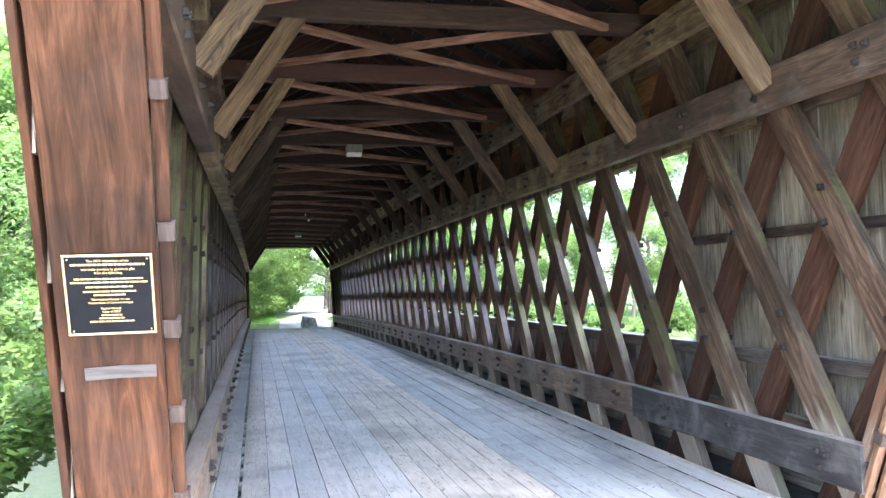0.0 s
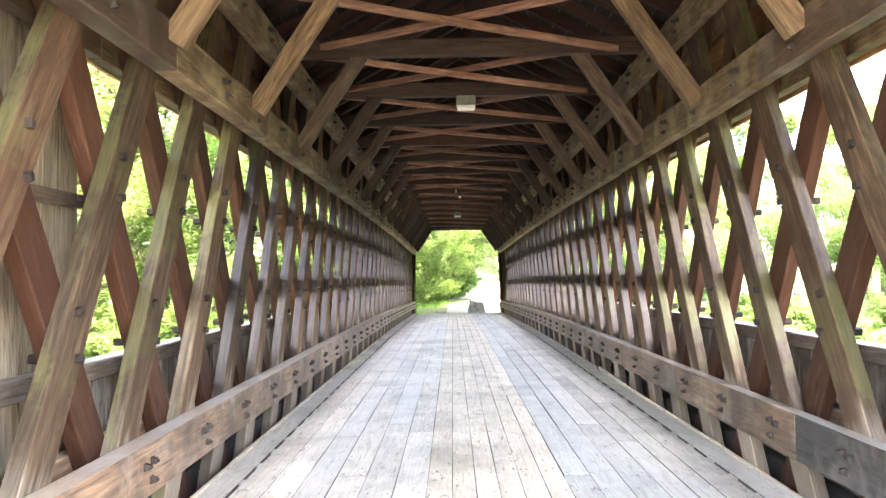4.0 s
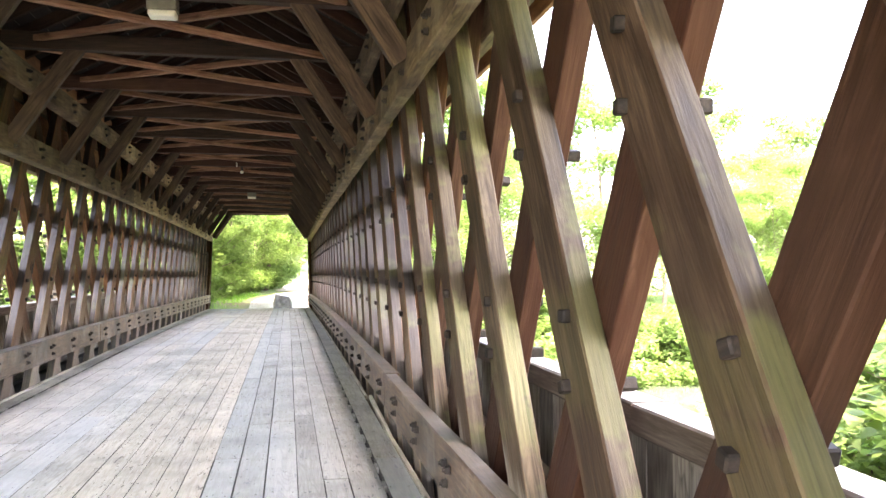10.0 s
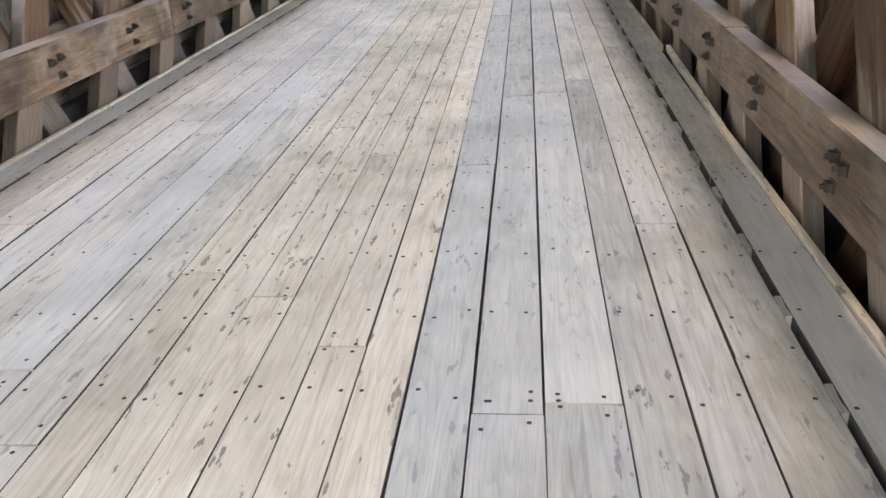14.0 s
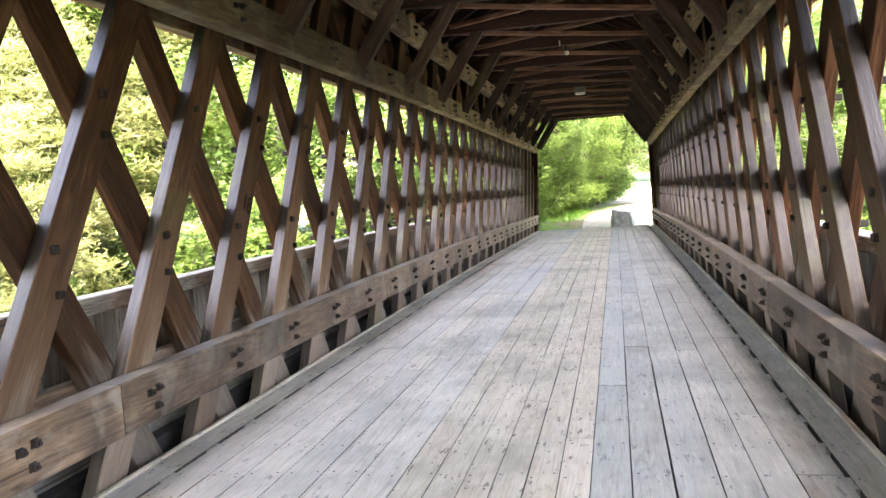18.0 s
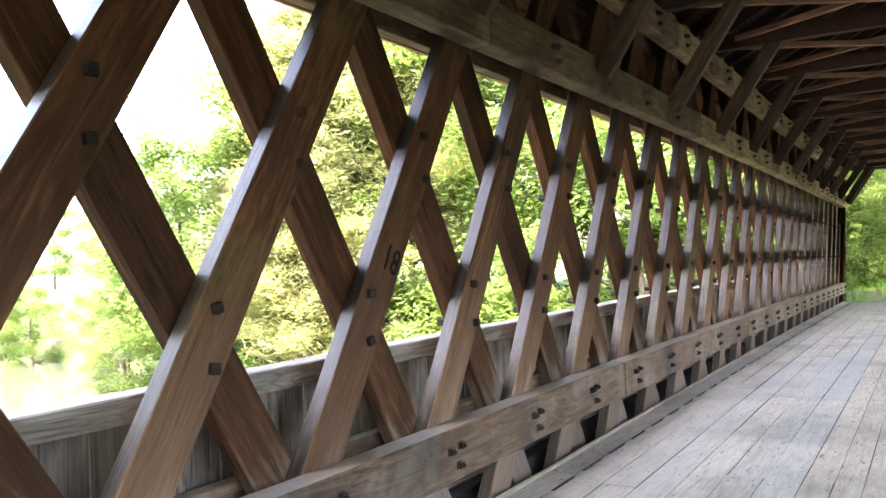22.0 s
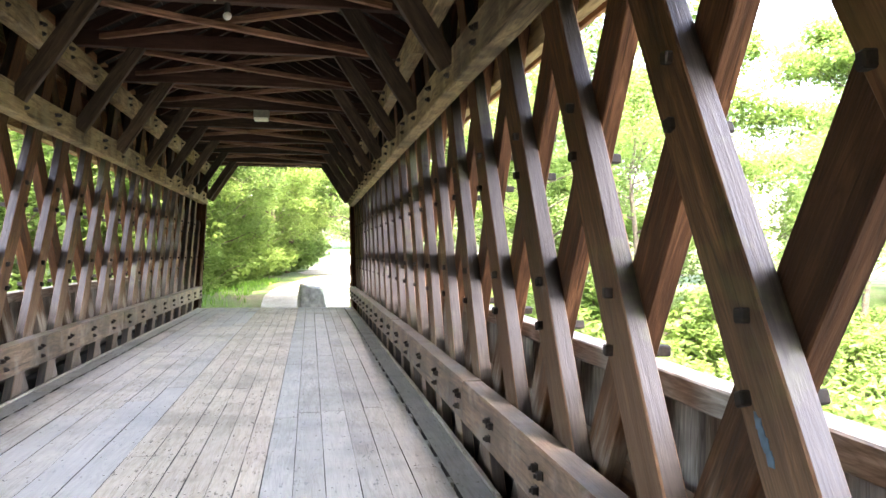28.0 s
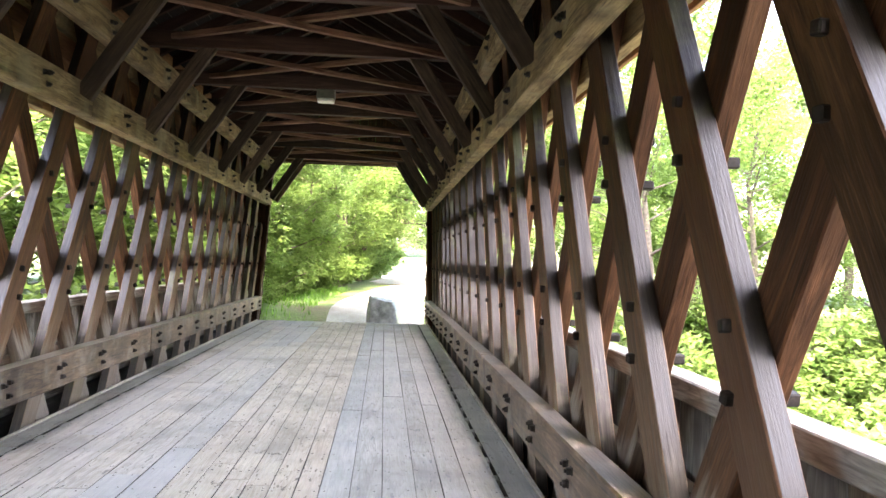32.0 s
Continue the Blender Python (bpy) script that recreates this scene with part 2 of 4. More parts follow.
    if chips:
        cmap = nt.nodes.new("ShaderNodeMapping")
        cmap.inputs["Scale"].default_value = (7.0, 24.0, 24.0)
        L.new(add.outputs[0], cmap.inputs["Vector"])
        cn = noise_node(nt, cmap.outputs[0], 1.0, 3.0, 0.6)
        cf = ramp(nt, cn, [(0.64, grey(0.0)), (0.67, grey(1.0))])
        col = mix(nt, "MIX", math_node(nt, "MULTIPLY", cf, chips), col, tuple(c * 0.5 for c in stain_col))
    if lit_top:
        # faces that look up are paler: skylight on them put into the colour
        sepn = nt.nodes.new("ShaderNodeSeparateXYZ")
        L.new(geo.outputs["Normal"], sepn.inputs[0])
        dz = math_node(nt, "MULTIPLY", ramp(nt, sepn.outputs[2], [(0.75, grey(0.0)), (0.95, grey(1.0))]), lit_top[0])
        col = mix(nt, "MIX", math_node(nt, "MULTIPLY", dz, ramp(nt, big, [(0.3, grey(0.5)), (0.6, grey(1.0))])), col, mix(nt, "MULTIPLY", 0.5, lit_top[1], gr))
    tone = nt.nodes.new("ShaderNodeMapRange")
    tone.inputs[3].default_value, tone.inputs[4].default_value = 1.0 - vary * 0.6, 1.0 + vary * 0.6
    L.new(info.outputs["Random"], tone.inputs[0])
    hsv = nt.nodes.new("ShaderNodeHueSaturation")
    L.new(tone.outputs[0], hsv.inputs["Value"])
    L.new(col, hsv.inputs["Color"])
    if tint:
        wn2 = nt.nodes.new("ShaderNodeTexWhiteNoise")
        wn2.noise_dimensions = "1D"
        L.new(math_node(nt, "MULTIPLY", info.outputs["Random"], 91.0), wn2.inputs["W"])
        out = mix(nt, "MIX", math_node(nt, "MULTIPLY", wn2.outputs[0], tint[0]), hsv.outputs[0], tint[1])
    else:
        out = hsv.outputs[0]
    L.new(out, bsdf.inputs["Base Color"])
    rr = nt.nodes.new("ShaderNodeMapRange")
    rr.inputs[3].default_value, rr.inputs[4].default_value = rough - 0.15, min(1.0, rough + 0.15)
    L.new(band, rr.inputs[0])
    L.new(rr.outputs[0], bsdf.inputs["Roughness"])
    bsdf.inputs["Specular IOR Level"].default_value = spec
    if coat:
        bsdf.inputs["Coat Weight"].default_value = coat
        bsdf.inputs["Coat Roughness"].default_value = 0.28
    bp = nt.nodes.new("ShaderNodeBump")
    bp.inputs["Strength"].default_value = bump
    bp.inputs["Distance"].default_value = 0.01
    L.new(mix(nt, "MIX", 0.5, band, grain), bp.inputs["Height"])
    L.new(bp.outputs[0], bsdf.inputs["Normal"])
    return m


def plain(name, col, rough=0.6, metal=0.0, vary=0.25, scale=8.0, bump=0.2):
    m, nt, bsdf = material(name)
    tc = nt.nodes.new("ShaderNodeTexCoord")
    n = noise_node(nt, tc.outputs["Object"], scale, 5.0)
    lo, hi = tuple(c * (1 - vary) for c in col), tuple(min(1, c * (1 + vary)) for c in col)
    nt.links.new(ramp(nt, n, [(0.3, lo), (0.7, hi)]), bsdf.inputs["Base Color"])
    bsdf.inputs["Roughness"].default_value = rough
    bsdf.inputs["Metallic"].default_value = metal
    if bump:
        bp = nt.nodes.new("ShaderNodeBump")
        bp.inputs["Strength"].default_value = bump
        bp.inputs["Distance"].default_value = 0.01
        nt.links.new(n, bp.inputs["Height"])
        nt.links.new(bp.outputs[0], bsdf.inputs["Normal"])
    return m


def leaf_material(name, a, b, trans=0.45):
    m, nt, bsdf = material(name)
    geo = nt.nodes.new("ShaderNodeNewGeometry")
    col = ramp(nt, geo.outputs["Random Per Island"], [(0.0, a), (1.0, b)])
    nt.links.new(col, bsdf.inputs["Base Color"])
    bsdf.inputs["Roughness"].default_value = 0.55
    tr = nt.nodes.new("ShaderNodeBsdfTranslucent")
    nt.links.new(col, tr.inputs["Color"])
    mx = nt.nodes.new("ShaderNodeMixShader")
    mx.inputs[0].default_value = trans
    out = nt.nodes["Material Output"]
    nt.links.new(bsdf.outputs[0], mx.inputs[1])
    nt.links.new(tr.outputs[0], mx.inputs[2])
    nt.links.new(mx.outputs[0], out.inputs["Surface"])
    return m


# by height: worn tan, then a pale band for sunlit slat bottoms
SLAT_WORN_LIT = ((0.3, 1.9, 0.75, (0.26, 0.165, 0.105)), (0.45, 0.74, 0.6, (0.36, 0.29, 0.225)))
SLAT_SMEAR = (((5.3, 2.1, 0), (0.13, 0.15, 0.05), 0.56, 0.2),)
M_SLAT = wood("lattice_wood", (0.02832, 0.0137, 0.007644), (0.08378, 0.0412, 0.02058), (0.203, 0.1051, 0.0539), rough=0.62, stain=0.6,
              stain_col=(0.020, 0.012, 0.008), vary=0.5, tint=(0.28, (0.13, 0.047, 0.022)), knots=0.85, bump=0.6, worn=SLAT_WORN_LIT, smear=SLAT_SMEAR, spec=0.12, rings=0.7, checks=0.7)
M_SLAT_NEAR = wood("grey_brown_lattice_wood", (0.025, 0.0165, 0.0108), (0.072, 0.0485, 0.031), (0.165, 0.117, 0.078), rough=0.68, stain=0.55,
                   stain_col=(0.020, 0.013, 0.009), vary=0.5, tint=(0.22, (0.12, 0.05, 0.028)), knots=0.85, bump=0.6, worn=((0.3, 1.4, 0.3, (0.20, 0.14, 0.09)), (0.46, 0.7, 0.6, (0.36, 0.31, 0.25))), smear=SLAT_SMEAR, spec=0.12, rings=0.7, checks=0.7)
# outer slats redder and darker: outside glow and shade put into their colour
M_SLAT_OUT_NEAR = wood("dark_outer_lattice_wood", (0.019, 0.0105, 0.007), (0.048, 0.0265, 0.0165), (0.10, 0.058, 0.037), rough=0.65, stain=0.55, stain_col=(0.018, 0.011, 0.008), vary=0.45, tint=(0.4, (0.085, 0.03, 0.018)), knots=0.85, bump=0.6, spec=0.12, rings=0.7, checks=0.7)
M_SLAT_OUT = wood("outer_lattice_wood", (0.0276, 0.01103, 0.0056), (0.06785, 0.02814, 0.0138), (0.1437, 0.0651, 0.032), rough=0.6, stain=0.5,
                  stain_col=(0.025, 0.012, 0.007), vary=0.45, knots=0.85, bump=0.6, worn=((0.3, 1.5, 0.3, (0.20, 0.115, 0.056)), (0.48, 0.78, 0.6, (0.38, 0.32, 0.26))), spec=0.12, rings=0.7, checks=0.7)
# narrow slat edges, dark or tan by stretch: how light falls on them, painted
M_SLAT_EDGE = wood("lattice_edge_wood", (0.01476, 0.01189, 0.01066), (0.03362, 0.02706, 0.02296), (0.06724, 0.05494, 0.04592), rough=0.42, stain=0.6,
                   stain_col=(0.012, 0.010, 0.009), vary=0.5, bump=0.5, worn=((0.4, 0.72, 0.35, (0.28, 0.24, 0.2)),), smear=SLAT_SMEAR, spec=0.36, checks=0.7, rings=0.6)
M_SLAT_EDGE_TAN = wood("tan_lattice_edge_wood", (0.03089, 0.02128, 0.01373), (0.07207, 0.05285, 0.03363), (0.1304, 0.1016, 0.06727), rough=0.6, stain=0.5,
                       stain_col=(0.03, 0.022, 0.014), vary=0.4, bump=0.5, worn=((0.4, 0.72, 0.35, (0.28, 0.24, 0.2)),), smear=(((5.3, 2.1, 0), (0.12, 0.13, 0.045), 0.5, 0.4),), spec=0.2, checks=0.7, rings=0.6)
M_CHORD = wood("chord_wood", (0.092, 0.055, 0.034), (0.215, 0.134, 0.082), (0.35, 0.238, 0.155), rough=0.55, stain=0.7, fade=0.5, fade_col=(0.34, 0.30, 0.25), vary=0.3, patchy=0.45, knots=0.6, chips=0.3, coat=0.1, rings=0.7, checks=0.7, lit_top=(0.6, (0.42, 0.37, 0.30)))
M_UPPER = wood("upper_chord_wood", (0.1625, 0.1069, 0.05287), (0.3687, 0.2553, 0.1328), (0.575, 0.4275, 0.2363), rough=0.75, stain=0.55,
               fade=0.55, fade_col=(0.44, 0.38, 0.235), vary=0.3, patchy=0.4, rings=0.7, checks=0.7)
M_UPPER_DARK = wood("darker_upper_chord_wood", (0.075, 0.048, 0.027), (0.17, 0.115, 0.064), (0.29, 0.215, 0.125), rough=0.75, stain=0.55, fade=0.4, fade_col=(0.34, 0.29, 0.18), vary=0.3, patchy=0.4, rings=0.7, checks=0.7)
M_CHORD_DARK = wood("dark_chord_wood", (0.035, 0.022, 0.015), (0.085, 0.055, 0.037), (0.16, 0.11, 0.078), rough=0.55, stain=0.6, fade=0.2, vary=0.2, patchy=0.3, knots=0.7, rings=0.7, checks=0.7)
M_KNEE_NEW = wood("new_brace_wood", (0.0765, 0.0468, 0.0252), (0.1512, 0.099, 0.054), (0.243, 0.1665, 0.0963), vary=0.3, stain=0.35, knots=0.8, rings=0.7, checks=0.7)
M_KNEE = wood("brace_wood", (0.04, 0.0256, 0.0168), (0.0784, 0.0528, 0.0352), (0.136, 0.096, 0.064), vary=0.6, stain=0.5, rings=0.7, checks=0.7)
# near-black framing and boards hold the roof's shade; paler sway braces, floor bounce
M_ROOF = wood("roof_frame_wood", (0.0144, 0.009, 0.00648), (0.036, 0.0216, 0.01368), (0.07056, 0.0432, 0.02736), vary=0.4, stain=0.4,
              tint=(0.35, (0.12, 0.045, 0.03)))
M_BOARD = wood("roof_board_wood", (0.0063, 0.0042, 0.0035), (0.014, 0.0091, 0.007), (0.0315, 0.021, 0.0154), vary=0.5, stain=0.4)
M_SWAY = wood("sway_brace_wood", (0.126, 0.0615, 0.036), (0.252, 0.1312, 0.08), (0.387, 0.2255, 0.144), vary=0.5, stain=0.25)
M_EAVE = wood("eave_wood", (0.24, 0.105, 0.05), (0.38, 0.185, 0.09), (0.48, 0.26, 0.14), vary=0.3, stain=0.2)
M_SIDE = wood("siding_wood", (0.1265, 0.1092, 0.092), (0.2415, 0.2127, 0.1782), (0.368, 0.3335, 0.2875), vary=0.5, stain=0.65, rough=0.85, rings=0.7, checks=0.7)
M_SIDE_WARM = wood("warm_siding_wood", (0.18, 0.14, 0.09), (0.31, 0.252, 0.18), (0.42, 0.355, 0.265), vary=0.3, stain=0.3, rough=0.8, knots=0.9, rings=0.7, checks=0.7)
M_POST = wood("red_stained_wood", (0.028, 0.0105, 0.0048), (0.072, 0.0285, 0.0128), (0.138, 0.059, 0.028), rough=0.5, vary=0.15, stain=0.4, knots=0.9, streak=0.4, spec=0.15, patchy=0.5, rings=0.3, checks=0.25)
M_RAIL = wood("rail_wood", (0.15, 0.125, 0.10), (0.30, 0.27, 0.23), (0.46, 0.43, 0.38), vary=0.2, stain=0.3, rings=0.7, checks=0.7)
M_RAIL_OLD = wood("dark_rail_wood", (0.06, 0.046, 0.035), (0.125, 0.1, 0.078), (0.22, 0.18, 0.145), vary=0.3, stain=0.5, checks=0.7, rings=0.6, lit_top=(0.75, (0.40, 0.37, 0.32)))
# lighter copy of the post wood: sunlight on the right near post, as colour
M_POST_LIT = wood("sunlit_post_wood", (0.10, 0.052, 0.027), (0.21, 0.115, 0.062), (0.34, 0.2, 0.115), rough=0.6, vary=0.15, stain=0.35, knots=0.8, rings=0.5, checks=0.5)
M_PLANK = wood("deck_grey_wood", (0.342, 0.3248, 0.2699), (0.4365, 0.4159, 0.3536), (0.5093, 0.4889, 0.423), spec=0.18, rough=0.78, stain=0.3,
               stain_col=(0.30, 0.31, 0.315), vary=0.2, bump=0.35, tint=(0.35, (0.50, 0.495, 0.44)), chips=0.75, patchy=0.28, streak=0.35, rings=0.35, checks=0.3, knots=0.3)
M_WORN = wood("deck_worn_wood", (0.4836, 0.3991, 0.2921), (0.5885, 0.505, 0.3851), (0.6448, 0.5702, 0.4572), spec=0.18, rough=0.78, stain=0.3,
              stain_col=(0.32, 0.265, 0.20), vary=0.12, bump=0.4, chips=0.8, patchy=0.28, streak=0.35, rings=0.25, checks=0.3, knots=0.25)
M_TAN = wood("deck_tan_wood", (0.4353, 0.3763, 0.2897), (0.5572, 0.496, 0.3988), (0.6444, 0.5816, 0.487), spec=0.18, rough=0.78, stain=0.3,
             stain_col=(0.36, 0.33, 0.29), tint=(0.55, (0.47, 0.465, 0.44)), vary=0.15, bump=0.35, chips=0.7, patchy=0.28, streak=0.35, rings=0.3, checks=0.3, knots=0.25)
M_GRIME = plain("joint_grime", (0.06, 0.052, 0.043), 0.95, 0.0, 0.3, 30.0)
M_IRON = plain("bolt_iron", (0.035, 0.027, 0.023), 0.65, 0.3)
M_PEG = wood("peg_wood", (0.008, 0.006, 0.005), (0.018, 0.013, 0.010), (0.042, 0.031, 0.024), vary=0.6)
M_CHAR = wood("blackened_chord_wood", (0.02, 0.018, 0.017), (0.042, 0.038, 0.035), (0.08, 0.073, 0.067), rough=0.6, stain=0.4, fade=0.3, fade_col=(0.26, 0.24, 0.22), vary=0.1, checks=0.6, lit_top=(0.85, (0.40, 0.36, 0.30)))
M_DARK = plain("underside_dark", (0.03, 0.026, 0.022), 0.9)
M_METAL = plain("lamp_grey", (0.16, 0.16, 0.12), 0.5, 0.2)
M_LENS = plain("lamp_lens", (0.8, 0.78, 0.66), 0.35, 0.0, 0.05)
M_BLACK = plain("plaque_black", (0.010, 0.010, 0.011), 0.6, 0.0, 0.2)
M_BLACK.node_tree.nodes["Principled BSDF"].inputs["Specular IOR Level"].default_value = 0.06
M_GOLD = plain("plaque_brass", (0.58, 0.43, 0.22), 0.35, 0.85, 0.1)
M_PALE = wood("pale_block_wood", (0.05, 0.04, 0.034), (0.082, 0.069, 0.06), (0.125, 0.108, 0.096), vary=0.1, stain=0.5)
M_SPACER = wood("spacer_wood", (0.035, 0.022, 0.016), (0.062, 0.042, 0.032), (0.10, 0.073, 0.057), vary=0.3, stain=0.4)
M_ROCK = plain("granite", (0.42, 0.42, 0.42), 0.85, 0.0, 0.45, 6.0, 0.8)
M_GRASS = leaf_material("grass_blades", (0.10, 0.24, 0.03), (0.22, 0.42, 0.06), 0.4)
M_LEAF = leaf_material("maple_leaf", (0.118, 0.20, 0.046), (0.215, 0.315, 0.09), 0.62)
M_LEAF2 = leaf_material("birch_leaf", (0.112, 0.19, 0.045), (0.21, 0.305, 0.09), 0.6)
M_NEEDLE = leaf_material("pine_needle", (0.21, 0.25, 0.085), (0.42, 0.42, 0.19), 0.58)
M_BARK = plain("bark", (0.12, 0.095, 0.075), 0.95, 0.0, 0.5, 14.0, 0.9)
M_SHINGLE = plain("roof_shingle", (0.09, 0.085, 0.08), 0.9, 0.0, 0.4, 20.0)


def ground_material():
    m, nt, bsdf = material("ground_soil")
    tc = nt.nodes.new("ShaderNodeTexCoord")
    n1 = noise_node(nt, tc.outputs["Object"], 0.35, 6.0, 0.6)
    n2 = noise_node(nt, tc.outputs["Object"], 9.0, 6.0, 0.65)
    a = ramp(nt, n1, [(0.35, (0.05, 0.10, 0.02)), (0.5, (0.11, 0.17, 0.045)), (0.68, (0.17, 0.14, 0.08))])
    b = ramp(nt, n2, [(0.3, grey(0.6)), (0.7, grey(1.1))])
    nt.links.new(mix(nt, "MULTIPLY", 0.8, a, b), bsdf.inputs["Base Color"])
    bsdf.inputs["Roughness"].default_value = 0.95
    bp = nt.nodes.new("ShaderNodeBump")
    bp.inputs["Distance"].default_value = 0.05
    nt.links.new(n2, bp.inputs["Height"])
    nt.links.new(bp.outputs[0], bsdf.inputs["Normal"])
    return m


def gravel_material():
    m, nt, bsdf = material("gravel")
    tc = nt.nodes.new("ShaderNodeTexCoord")
    n1 = noise_node(nt, tc.outputs["Object"], 0.8, 4.0)
    n2 = noise_node(nt, tc.outputs["Object"], 40.0, 3.0, 0.7)
    a = ramp(nt, n1, [(0.35, (0.34, 0.30, 0.25)), (0.65, (0.52, 0.48, 0.42))])
    b = ramp(nt, n2, [(0.3, grey(0.65)), (0.7, grey(1.1))])
    nt.links.new(mix(nt, "MULTIPLY", 0.8, a, b), bsdf.inputs["Base Color"])
    bsdf.inputs["Roughness"].default_value = 0.95
    bp = nt.nodes.new("ShaderNodeBump")
    bp.inputs["Distance"].default_value = 0.03
    nt.links.new(n2, bp.inputs["Height"])
    nt.links.new(bp.outputs[0], bsdf.inputs["Normal"])
    return m


M_GROUND, M_GRAVEL = ground_material(), gravel_material()


def water_material():
    m, nt, bsdf = material("river_water")
    bsdf.inputs["Base Color"].default_value = (0.05, 0.06, 0.045, 1)
    bsdf.inputs["Roughness"].default_value = 0.08
    tc = nt.nodes.new("ShaderNodeTexCoord")
    bp = nt.nodes.new("ShaderNodeBump")
    bp.inputs["Strength"].default_value = 0.25
    bp.inputs["Distance"].default_value = 0.05
    nt.links.new(noise_node(nt, tc.outputs["Object"], 2.5, 3.0), bp.inputs["Height"])
    nt.links.new(bp.outputs[0], bsdf.inputs["Normal"])
    return m


M_WATER = water_material()

# ---- ground, river ----
def ground_height(x, y):
    """Banks level with the deck at both ends of the bridge, a river valley between."""
    t = (y - 23.0) / 20.5
    d = abs(t)
    e = max(0.0, min(1.0, (-x - 2.8) / 2.0))          # the near bank reaches farther out upstream
    f = max(0.0, min(1.0, (x - 3.6) / 3.0))           # and farther still downstream
    hi, lo = (1.08, 0.72) if t > 0 else (0.86 - 0.2 * e - 0.3 * f, 0.5 - 0.2 * e - 0.3 * f)
    k = 0.0 if d > hi else (1.0 if d < lo else (hi - d) / (hi - lo))
    k = k * k * (3 - 2 * k)
    z = -0.08 - 4.6 * k
    if k < 0.05 and abs(x) > 4:
        z += 0.35 * noise.noise(Vector((x * 0.12, y * 0.12, 0.3)))
    far = max(0.0, (math.hypot(x, y - 23) - 60) / 60)
    return z + 5.0 * min(1.0, far) * (1 if abs(x) > 10 or y > 70 else 0) * (0.5 + 0.5 * noise.noise(Vector((x * 0.01, y * 0.01, 1.7))))


def build_ground():
    bm = bmesh.new()
    def axis(c, near, far, fine):
        out, v, s = [c], 0.0, fine
        while v < far:
            v += s
            if v > near:
                s *= 1.22
            out += [c + v, c - v]
        return sorted(out)
    xs, ys = axis(0.0, 12, 1500, 1.3), axis(23.0, 40, 1500, 1.3)
    grid = [[bm.verts.new((x, y, ground_height(x, y))) for x in xs] for y in ys]
    for j in range(len(ys) - 1):
        for i in range(len(xs) - 1):
            bm.faces.new((grid[j][i], grid[j][i + 1], grid[j + 1][i + 1], grid[j + 1][i]))
    ob = part("ground", bm, M_GROUND, smooth=True)
    tagged(ob, "grassy river banks and woodland floor sloping to the water", "ground", kind="structure")


build_ground()
_bm = bmesh.new()
bmesh.ops.create_grid(_bm, x_segments=2, y_segments=2, size=1.0, matrix=Matrix.Translation((0, 23, -3.4)) @ Matrix.Diagonal((300, 17.5, 1, 1)))
tagged(part("water", _bm, M_WATER), "calm brown-green river under the bridge", "river", kind="structure")


def strip(name, mat, y_a, y_b, half, zoff, label, bend=0.0, xoff=0.0):
    bm = bmesh.new()
    rows = []
    n = 40
    for i in range(n + 1):
        y = y_a + (y_b - y_a) * i / n
        c = xoff + bend * ((i / n) ** 2)
        row = []
        for j in range(7):
            u = j / 3 - 1
            w = half * (1 + 0.12 * noise.noise(Vector((y * 0.5, u, 3.1))))
            x = c + u * w
            row.append(bm.verts.new((x, y, ground_height(x, y) + zoff * (1.0 - 0.6 * abs(u)))))
        rows.append(row)
    for i in range(n):
        for j in range(6):
            bm.faces.new((rows[i][j], rows[i][j + 1], rows[i + 1][j + 1], rows[i + 1][j]))
    bmesh.ops.recalc_face_normals(bm, faces=bm.faces)
    tagged(part(name, bm, mat, smooth=True), label, "path", kind="structure")


strip("road_far", M_GRAVEL, YB1 + 0.1, 66.0, 1.35, 0.06, "pale gravel path leaving the bridge", 3.4, 0.75)
strip("gravel_lot", M_GRAVEL, 62.0, 110.0, 9.0, 0.09, "wide sunlit gravel clearing beyond the bridge", 6.0, 9.5)
strip("road_near", M_GRAVEL, -30.0, YB0 - 0.1, 4.6, 0.06, "sandy brown dirt approach before the bridge", 0.0, -1.2)

# ---- deck ----
floor = tagged(empty("floor"), "worn grey and tan plank deck of the bridge", "floor", kind="structure")
SEAMS = [-2.085, -1.86, -1.63, -1.40, -1.165, -0.931, -0.69, -0.45, -0.262, -0.088, 0.082, 0.254, 0.426, 0.594, 0.803, 1.02, 1.252, 1.44, 1.625, 1.855, 2.085]
for _i in range(8):
    _a, _b = YB0 + (YB1 - YB0) * _i / 8, YB0 + (YB1 - YB0) * (_i + 1) / 8
    # added dark sheets below the planks stand in for the shade under the deck
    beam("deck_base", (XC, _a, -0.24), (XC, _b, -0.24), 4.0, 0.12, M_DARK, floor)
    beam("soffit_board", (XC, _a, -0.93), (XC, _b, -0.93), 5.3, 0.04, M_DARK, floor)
rnd = random.Random(5)
NAILS = []
